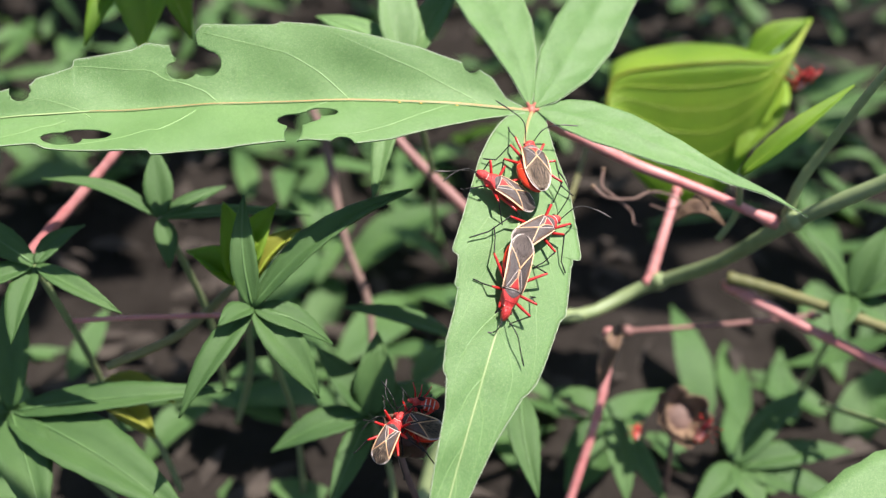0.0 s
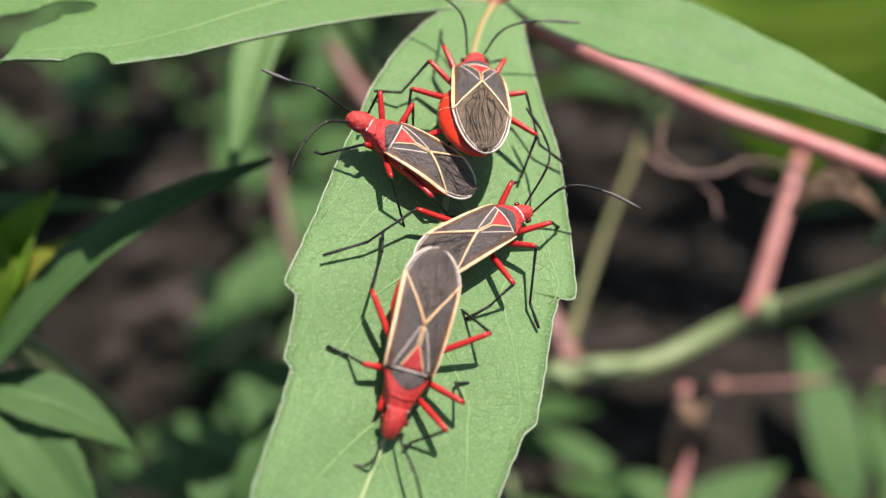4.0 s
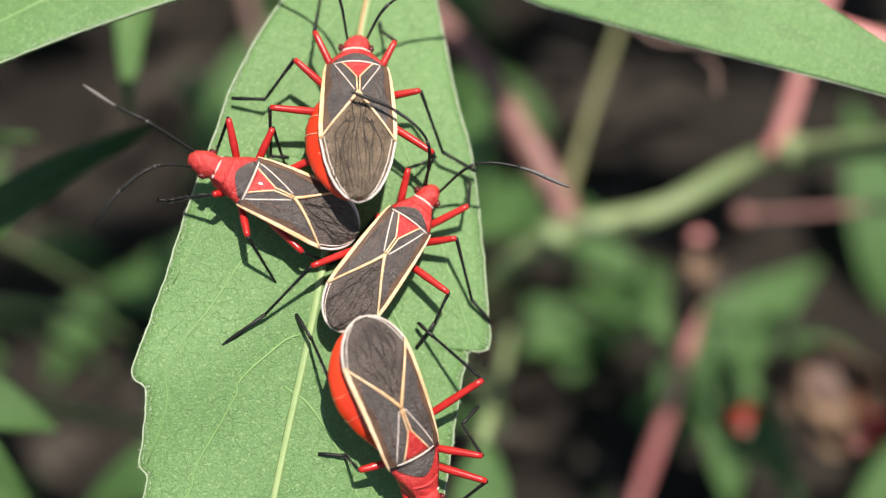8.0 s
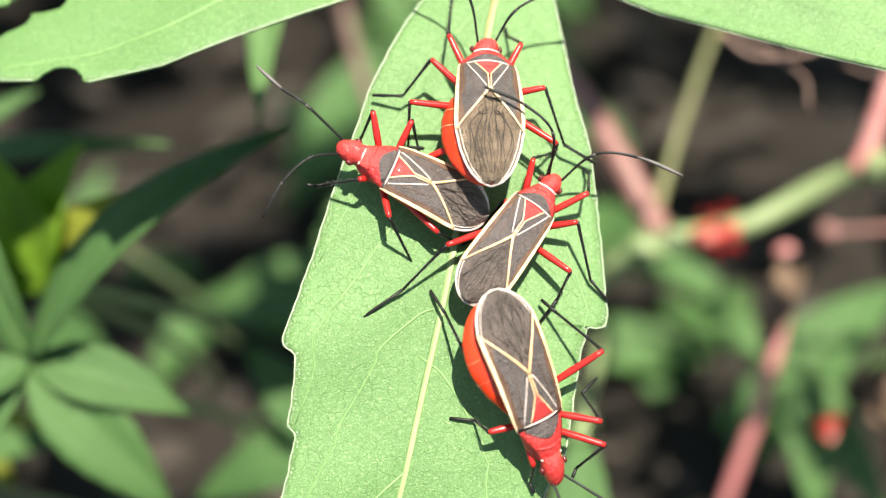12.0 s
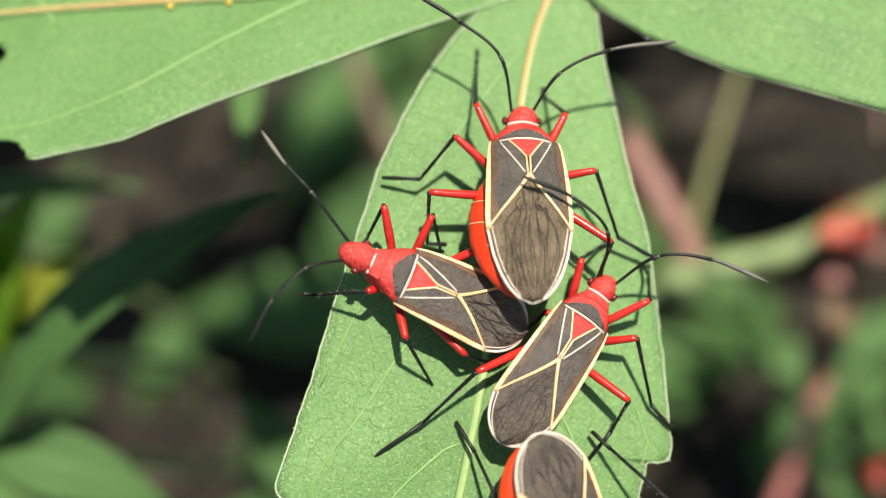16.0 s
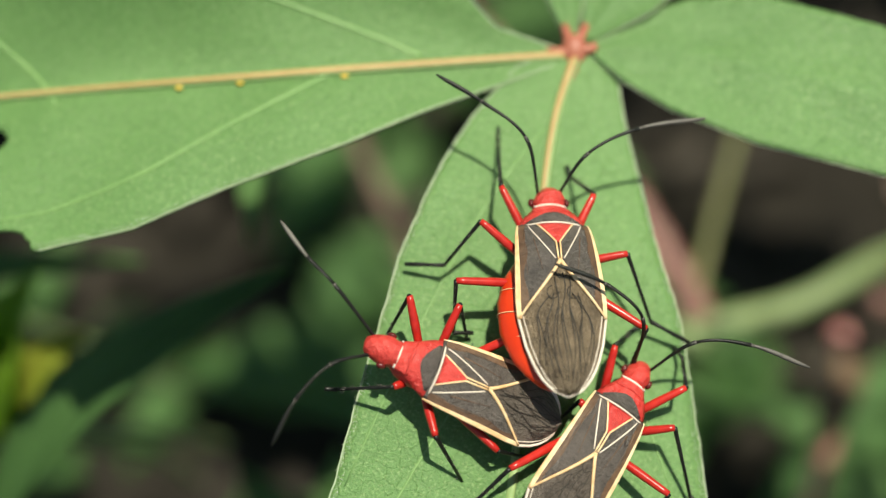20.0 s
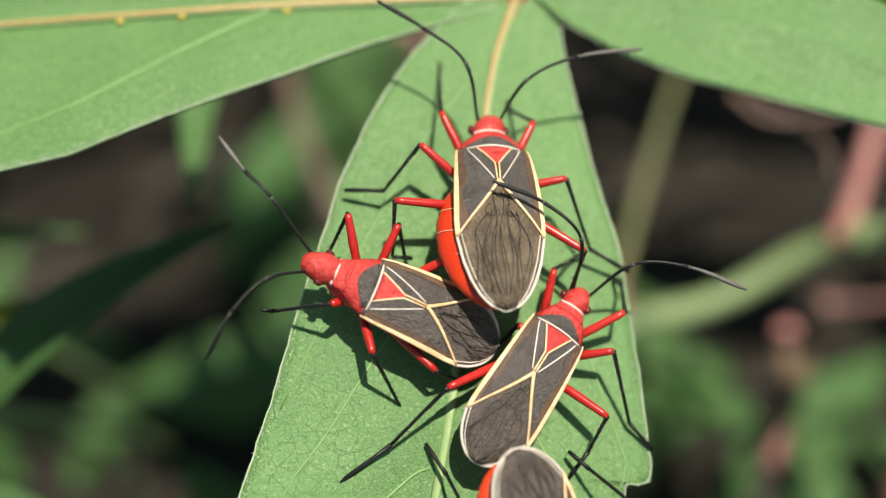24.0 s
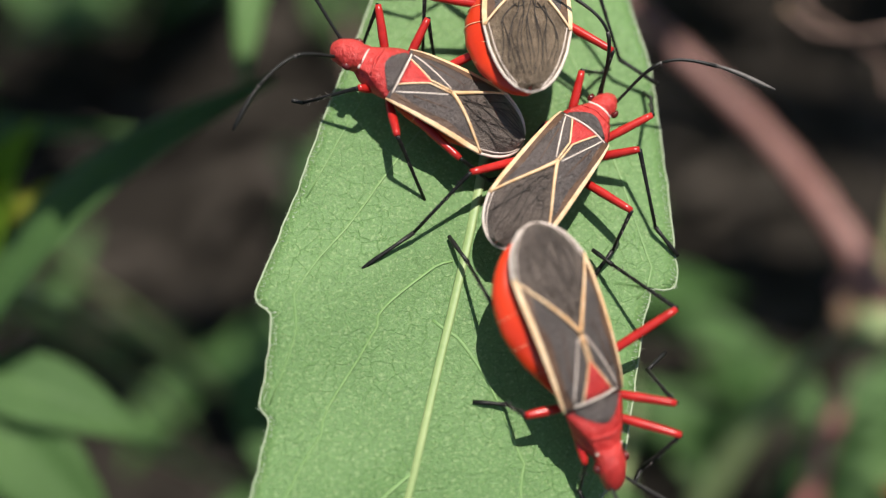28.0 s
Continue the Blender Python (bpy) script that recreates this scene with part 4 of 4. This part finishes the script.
build_weed("yellow_leaf", (-67.6, -27.8, -45.9), [(-56.6, -36.8, -43.4, 3.4), (-54.1, -30.6, -44.6, 2.4)],
           LEAF_YELLOW, "small yellow leaf in the shade of a weed", 16, (-56.4, -45.8, -70.8), "leaf", fold=0.6)


def build_lime_leaf():
    """A large folded lime leaf with arching veins."""
    o = Vector((43.6, 42.6, -64.8))
    root = thing("lime_leaf", STAND @ Matrix.Translation(o * MM), "large folded lime-green leaf with arching veins", "leaf")
    spine = spline([(24.5, 38.2, -69.6), (26.7, 44.6, -67.2), (38.1, 45.9, -62.4), (49.2, 46.6, -60.0), (58.6, 47.8, -60.0), (66.6, 58.6, -64.8)], 40)
    upper = spline([(25.8, 43.0, -72.0), (27.3, 50.7, -74.4), (39.5, 55.3, -74.4), (51.3, 54.8, -72.0), (59.9, 51.6, -67.2), (66.6, 58.6, -64.8)], 40)
    lower = spline([(25.4, 34.4, -67.2), (30.3, 27.7, -74.4), (40.0, 21.3, -79.2), (50.8, 23.0, -78.0), (57.4, 35.0, -69.6), (66.6, 58.6, -64.8)], 40)
    for name, edge in (("upper_blade", upper), ("lower_blade", lower)):
        bm = bmesh.new()
        sheet(bm, [[a.lerp(b, j / 12) - o + Vector((0, 0, 1.4 * math.sin(math.pi * j / 12) + 0.18 * math.sin(j * 2.1))) for j in range(13)] for a, b in zip(spine, edge)])
        ob = thicken(part(name, bm, LEAF_LIME, root), 0.2)
        for j in (2, 4, 6, 8, 10):
            bm = bmesh.new()
            tube(bm, [a.lerp(b, j / 12 * math.sin(math.pi * (0.08 + 0.84 * i / 40)) ** 0.5) - o + Vector((0, 0, 1.4 * math.sin(math.pi * j / 12) + 0.12)) for i, (a, b) in enumerate(zip(spine, edge))], 0.07, 5)
            part("arching_vein", bm, LIME_VEIN, ob)
    bm = bmesh.new()
    tube(bm, [p - o + Vector((0, 0, 0.1)) for p in spine], [0.35 * (1 - 0.7 * i / 40) for i in range(41)], 6)
    part("midrib", bm, LEAF_YELLOW, root)
    return root


build_lime_leaf()
build_weed("narrow_leaf", (40.6, 12.0, -25.0), [(58.0, 27.1, -19.0, 1.8)], LEAF_LIME, "narrow mottled yellow-green leaf", 17, (40.6, 4.0, -39.0), "leaf", fold=0.5)
build_weed("lime_leaf", (54.9, 50.4, -69.6), [(66.6, 59.1, -64.8, 3.4)], LEAF_LIME, "small upright lime leaf tip", 18, (50.1, 40.8, -86.4), "leaf", fold=0.7)
build_weed("lime_leaf", (62.2, 47.2, -69.6), [(52.0, 28.4, -69.6, 4.1)], LEAF_LIME, "bright sunlit lime leaf hanging down", 19, (59.8, 52.0, -81.6), "leaf", fold=0.3)
build_weed("lime_leaf", (-67.8, 52.1, -38.0), [(-62.7, 28.2, -28.0, 6.5), (-74.6, 31.0, -34.0, 3.4), (-57.5, 36.6, -42.0, 3.4)], LEAF_LIME, "drooping lime leaf behind the eaten leaflet", 20, (-67.8, 58.1, -52.0), "leaf", fold=0.5)


# ---------------------------------------------------------------- dry seed pods and the bugs on them
def build_pod(at, size, label, seed):
    rng = random.Random(seed)
    root = thing("seed_pod", STAND @ Matrix.Translation(Vector(at) * MM), label, "seed pod", "dry seed pods")
    bm = bmesh.new()
    ball(bm, (0, 0, -0.35 * size), (0.55 * size, 0.55 * size, 0.4 * size), u=12, v=8)
    for v in bm.verts:
        v.co *= 1 + 0.18 * noise.noise(v.co * 0.9)
    part("core", bm, STEM_BROWN, root)
    for k in range(7):
        a = 2 * math.pi * k / 7 + rng.uniform(-0.3, 0.3)
        out = Vector((math.cos(a), math.sin(a), 0))
        side = Vector((-out.y, out.x, 0))
        bm = bmesh.new()
        reach, lift = size * rng.uniform(0.8, 1.15), rng.uniform(0.3, 1.0)
        sheet(bm, [[out * (reach * s * (1 - 0.25 * s * lift)) + Vector((0, 0, size * (0.15 + lift * 0.6 * s * s - 0.5 * (1 - s)))) +
                    side * (u * size * 0.42 * math.sin(math.pi * (0.15 + 0.8 * s))) + Vector((0, 0, 0.16 * size * u * u + 0.05 * size * math.sin(7 * s + 4 * u + k)))
                    for u in (-1, -0.5, 0, 0.5, 1)] for s in (i / 9 for i in range(10))])
        thicken(part("husk_flap", bm, DRY, root), 0.25)
    bm = bmesh.new()
    tube(bm, spline([(0, 0, -0.5 * size), (rng.uniform(-1, 1), -size * 0.6, -1.2 * size), (2, -size * 2, -size * 3)], 10), 0.55, 7)
    part("stalk", bm, STEM_BROWN, root)
    return root


build_pod((-12.6, -35.3, -12.0), 4.6, "dry brown split seed pod with bugs on it", 3)
build_pod((41.7, -25.6, -70), 7.6, "large dry brown split seed pod in shade", 4)
SMALL_LEGS = {"fl": [(-2.2, 3.4, 2.4), (-3.6, 4.6, 0.4)], "ml": [(-2.8, 1.2, 2.4), (-4.6, 0.6, 0.4)], "hl": [(-2.6, -1.6, 2.4), (-4.0, -4.0, 0.3)],
              "fr": [(2.2, 3.4, 2.4), (3.6, 4.6, 0.4)], "mr": [(2.8, 1.2, 2.4), (4.6, 0.6, 0.4)], "hr": [(2.6, -1.6, 2.4), (4.0, -4.0, 0.3)]}
SMALL_HORNS = [[(-0.5, 4.1, 2.7), (-1.5, 5.5, 3.2), (-2.8, 6.4, 3.3), (-4.2, 7.0, 3.0)], [(0.5, 4.1, 2.7), (1.5, 5.5, 3.2), (2.8, 6.4, 3.3), (4.2, 7.0, 3.0)]]
build_bug("red and grey-brown bug crawling over a dry pod", on_leaf(-10.8, -34.0, -10.0, -20, 8, 68), 8.4, 1.6, 2.1, SMALL_LEGS, SMALL_HORNS, belly=(-0.4, 1.1), group="bugs on the seed pods")
build_bug("red and grey-brown bug clinging to a dry pod", on_leaf(-14.8, -35.8, -9.0, 10, -14, -24), 8.0, 1.5, 2.1, SMALL_LEGS, SMALL_HORNS, belly=(0, 0.95), group="bugs on the seed pods")


def build_nymph(at, turn, size, label):
    """A young bug: a plump red body with pale bars, short wing pads and black legs."""
    root = thing("bug_nymph", STAND @ Matrix.Translation(Vector(at) * MM) @ pose(0, 0, 0, *turn), label, "bug", "young red bugs")
    bm = bmesh.new()
    ball(bm, (0, -0.25 * size, 0.32 * size), (0.36 * size, 0.55 * size, 0.26 * size))
    abdomen = part("abdomen", bm, ORANGE, root)
    for k in range(3):
        bm = bmesh.new()
        y = (-0.05 - 0.22 * k) * size
        w = 0.36 * size * math.sqrt(max(0.05, 1 - ((y / size + 0.25) / 0.55) ** 2))
        tube(bm, [(w * 0.75 * u, y, 0.32 * size + 0.262 * size * math.sqrt(1 - 0.56 * u * u) * w / (0.36 * size)) for u in (-1, -0.5, 0, 0.5, 1)], 0.035 * size, 5)
        part("pale_bar", bm, WHITE, abdomen)
    bm = bmesh.new()
    ball(bm, (0, 0.34 * size, 0.34 * size), (0.24 * size, 0.24 * size, 0.2 * size))
    part("thorax", bm, RED, root)
    bm = bmesh.new()
    ball(bm, (0, 0.62 * size, 0.3 * size), (0.14 * size, 0.2 * size, 0.14 * size))
    part("head", bm, RED, root)
    for sign in (-1, 1):
        bm = bmesh.new()
        ball(bm, (sign * 0.2 * size, 0.18 * size, 0.47 * size), (0.11 * size, 0.2 * size, 0.06 * size), u=8, v=6)
        part("wing_pad", bm, BLACK, root)
        bm = bmesh.new()
        tube(bm, [(sign * 0.08 * size, 0.75 * size, 0.34 * size), (sign * 0.3 * size, 1.0 * size, 0.5 * size), (sign * 0.55 * size, 1.3 * size, 0.4 * size)], 0.03 * size, 5)
        part("antenna", bm, BLACK, root)
        for y0, y1 in ((0.45, 0.7), (0.3, 0.25), (0.15, -0.25)):
            bm = bmesh.new()
            tube(bm, [(sign * 0.15 * size, y0 * size, 0.25 * size), (sign * 0.52 * size, (y0 + y1) / 2 * size, 0.42 * size), (sign * 0.85 * size, y1 * size, 0.0)], [0.05 * size, 0.045 * size, 0.025 * size], 6)
            part("leg", bm, RED_LEG, root)
    return root


build_nymph((62.8, 44.7, -60.0), (70, 20, 8), 4.2, "small red young bug hanging at a lime leaf's tip")
build_nymph((-10.7, -30.3, -10.0), (10, -10, 80), 3.0, "small red young bug above the dry pod")
build_nymph((31.9, -29.2, -68), (20, 30, 10), 2.2, "small red young bug beside the large dry pod")
walker = build_nymph((12.0, -8.6, -61.5), (0, 0, -80), 3.6, "small red young bug walking along the green stem")
build_nymph((45.1, -28.7, -64), (20, -30, -40), 3.4, "small red young bug inside the large dry pod")


# ---------------------------------------------------------------- dry bits among the stalks
def build_dry_leaf(base, tip, width, label, seed):
    base, tip = Vector(base), Vector(tip)
    root = thing("dry_leaf", STAND @ Matrix.Translation(base * MM), label, "dry leaf", "dry curled leaves")
    grid = leaflet_net((0, 0, 0), tip - base, width, 0.28, 1.1, seed, 18, 8)
    bm = bmesh.new()
    sheet(bm, grid)
    for v in bm.verts:
        v.co += Vector((0, 0, 0.5 * noise.noise(v.co * 0.6)))
    blade_part = thicken(part("blade", bm, DRY, root), 0.15)
    bm = bmesh.new()
    tube(bm, [row[4] + Vector((0, 0.05, 0.1)) for row in grid], 0.16, 6)
    part("midrib", bm, STEM_BROWN, blade_part)
    return root


def build_tendril(points, label):
    root = thing("dry_tendril", STAND, label, "tendril", "dry curled tendrils")
    bm = bmesh.new()
    path = spline(points, 36)
    tube(bm, path, [0.3 * (1 - 0.6 * i / 36) for i in range(37)], 7)
    stalk = part("stalk", bm, STEM_BROWN, root)
    bm = bmesh.new()
    ball(bm, path[0], (0.45, 0.45, 0.5), u=10, v=7)
    part("base_knob", bm, DRY, stalk)
    return root


build_dry_leaf((33.9, 8.3, -46.0), (43.4, 7.7, -44.0), 2.0, "tan curled dry leaf hanging under the petiole", 41)
build_dry_leaf((28.3, -8.4, -66.0), (24.7, -21.4, -68.0), 1.6, "dark shrivelled leaf beside the hanging pink stalk", 42)
build_dry_leaf((35.2, 10.7, -36.0), (37.7, 8.0, -35.0), 1.5, "small pale scrap of dry leaf under the lime leaf", 43)
build_tendril([(18.0, 12.7, -40.0), (20.7, 10.8, -40.0), (25.5, 11.1, -41.0), (28.8, 12.9, -42.0), (32.4, 12.6, -42.0), (34.3, 10.9, -41.0), (31.5, 9.2, -40.0), (28.4, 10.0, -40.0)], "thin dark tendril curling below the lime leaf")
build_tendril([(19.8, 16.0, -40.0), (19.7, 12.8, -40.0), (22.4, 11.1, -41.0), (25.5, 8.9, -42.0), (25.8, 6.6, -41.0), (27.0, 5.9, -40.0)], "thin brown tendril hooked under the lime leaf")


# ---------------------------------------------------------------- dense low weeds and litter
def build_undergrowth():
    rng = random.Random(11)
    inverse = STAND.inverted()
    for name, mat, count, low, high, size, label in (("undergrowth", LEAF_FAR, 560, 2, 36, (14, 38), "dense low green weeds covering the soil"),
                                                      ("leaf_litter", LITTER, 900, 1, 10, (5, 18), "dry brown leaf litter on the soil")):
        verts, faces = [], []
        made = 0
        while made < count:
            x, y, z = rng.uniform(-240, 240), rng.uniform(-130, 330), low + (high - low) * rng.random() ** 1.6
            p = inverse @ Vector((x * MM, y * MM, z * MM)) * 1000
            if p.z > -84 or (-125 < p.x < -52 and -15 < p.y < 38 and name == "undergrowth"):
                continue
            if name == "undergrowth" and 4 < p.x < 90 and -18 < p.y < 60 and (rng.random() < 0.92 or p.x < 42):
                continue
            made += 1
            a, tilt = rng.uniform(0, 6.28), rng.uniform(-0.7, 0.5)
            way = Vector((math.cos(a) * math.cos(tilt), math.sin(a) * math.cos(tilt), math.sin(tilt)))
            length = rng.uniform(*size)
            base = Vector((x, y, z))
            net = leaflet_net(base, base + way * length, length * rng.uniform(0.1, 0.2), rng.uniform(-0.1, 0.2), rng.uniform(0, 0.5), made, 7, 4, (0.1, 0.05, 1.0))
            start = len(verts)
            verts += [tuple(q * MM) for row in net for q in row]
            faces += [(start + i * 5 + j, start + i * 5 + j + 1, start + i * 5 + j + 6, start + i * 5 + j + 5) for i in range(7) for j in range(4)]
        me = bpy.data.meshes.new(name)
        me.from_pydata(verts, [], faces)
        me.shade_smooth()
        me.materials.append(mat)
        tagged(new(name, me), label, "weeds" if name == "undergrowth" else "leaf litter", kind="stuff")


build_undergrowth()


def build_upper_foliage():
    """Leaves of the taller plants round about, which shade the weeds and the soil."""
    rng = random.Random(23)
    verts, faces = [], []
    made = 0
    while made < 720:
        p = Vector((rng.uniform(-650, 650), rng.uniform(-420, 800), rng.uniform(330, 560)))
        foot = p - to_sun * ((p.z - 95) / to_sun.z)
        if -100 < foot.x < 104 and -45 < foot.y < 62 + 8 * math.sin(foot.x * 0.05):
            continue
        made += 1
        a = rng.uniform(0, 6.28)
        way = Vector((math.cos(a), math.sin(a), rng.uniform(-0.5, 0.2))).normalized()
        length = rng.uniform(45, 95)
        net = leaflet_net(p - way * length * 0.5, p + way * length * 0.5, length * rng.uniform(0.12, 0.2), 0.08, 0.2, made, 8, 4, (0.05, 0.1, 1.0))
        start = len(verts)
        verts += [tuple(q * MM) for row in net for q in row]
        faces += [(start + i * 5 + j, start + i * 5 + j + 1, start + i * 5 + j + 6, start + i * 5 + j + 5) for i in range(8) for j in range(4)]
    me = bpy.data.meshes.new("upper_foliage")
    me.from_pydata(verts, [], faces)
    me.shade_smooth()
    me.materials.append(LEAF_FAR)
    tagged(new("upper_foliage", me), "green foliage of the taller plants overhead", "foliage", kind="stuff")


build_upper_foliage()


# ---------------------------------------------------------------- what moves
def swing(pair, rows):
    """Turn a leg or an antenna about its joint: rows of seconds and degrees about x, y, z of the bug."""
    ob, joint = pair[0], pair[1]
    walk(ob, [(t, Matrix.Translation(joint * MM) @ pose(0, 0, 0, *turn)) for t, *turn in rows])


def motions():
    before_three = on_leaf(3.31, -6.24, -1.03, -26.3, -1.6, -51.1)
    after_three = on_leaf(4.55, -4.02, -2.13, -26.9, 4.7, -34.4)
    before_four = on_leaf(-0.36, -13.11, 1.4, 0.9, -23.5, 169.8)
    after_four = on_leaf(4.98, -12.3, 0.34, -9.7, -36, -154.0)
    walk(bug_three, [(0, before_three), (7.0, before_three), (7.25, before_three.lerp(after_three, 0.5)), (7.5, after_three), (28, after_three)])
    walk(bug_four, [(0, before_four), (7.0, before_four), (7.25, before_four.lerp(after_four, 0.4)), (7.5, before_four.lerp(after_four, 0.8)), (8.0, after_four), (28, after_four)])
    walk(walker, [(t, STAND @ pose(x * MM, y * MM, z * MM, 0, 0, -75)) for t, x, y, z in (
        (0, 1.0, -19.0, -75.0), (10, 3.0, -17.0, -72.5), (11, 17.0, -7.4, -63.6), (12, 18.4, -7.1, -64.2), (15, 25.4, -4.4, -66.0), (16, 27.0, -3.5, -66.0), (21.5, 35.0, 0.4, -64.0), (24, 37.3, 1.6, -56.5), (26, 57.0, -1.5, -50.5), (28, 64.7, 0.0, -41.5))])
    for stalk in swaying:
        walk(stalk, [(t, STAND @ pose(dx * MM, dy * MM, 0)) for t, dx, dy in ((0, 0, 0), (21.5, 0, 0), (24, -2.7, 0), (25, 5.0, -2.5), (26, 13.0, -4.0), (27, 16.0, -4.0), (28, 17.7, -4.0))])
    still = (0.0, 0.0, 0.0)
    for legs, turns in ((legs_three, {"fr": (-8, -24, -1), "hr": (-6, 3, -5), "hl": (-16, -27, 2), "fl": (-8, 20, 17)}),
                        (legs_four, {"hr": (-7, 16, 17), "mr": (-4, -21, 15), "hl": (16, -5, 13), "ml": (8, -11, 5)})):
        for key, turn in turns.items():
            swing(legs[key], [(0, *turn), (7.0, *turn), (7.25, *(0.5 * a for a in turn)), (7.5, *still), (28, *still)])
    tucked, swung = pose(-0.75 * MM, 0, 0), pose(0, 0, 0)
    walk(legs_four["abdomen"], [(0, tucked), (7.0, tucked), (7.25, tucked.lerp(swung, 0.5)), (7.6, swung), (28, swung)])
    for horn, turn in zip(horns_three, ((-3, -17, -27), (-2, 3, 22))):
        swing(horn, [(0, *turn), (6.6, *turn), (7.4, *still), (28, *still)])
    swing(horns_two[0], [(0, 0, 0, -20), (2, 0, 0, -2), (5, 0, 0, 10), (6.5, 0, 0, -2), (8, 0, 0, -8), (9.5, 9, 22, 29), (10.5, 4, 8, 10), (11.5, 0, 0, 0), (28, 0, 0, 0)])
    swing(horns_two[1], [(0, -15, 0, 60), (2, -12, 0, 56), (5, 5, 0, 33), (6.5, 10, 0, 66), (7.2, 4, 0, 40), (8, 0, 0, 22), (9, 0, 0, 24), (9.5, 5, 0, 70), (10.3, 0, 0, 60), (11, 0, 0, 20), (12.5, 0, 0, 12), (15, 0, 0, 0), (28, 0, 0, 0)])


motions()
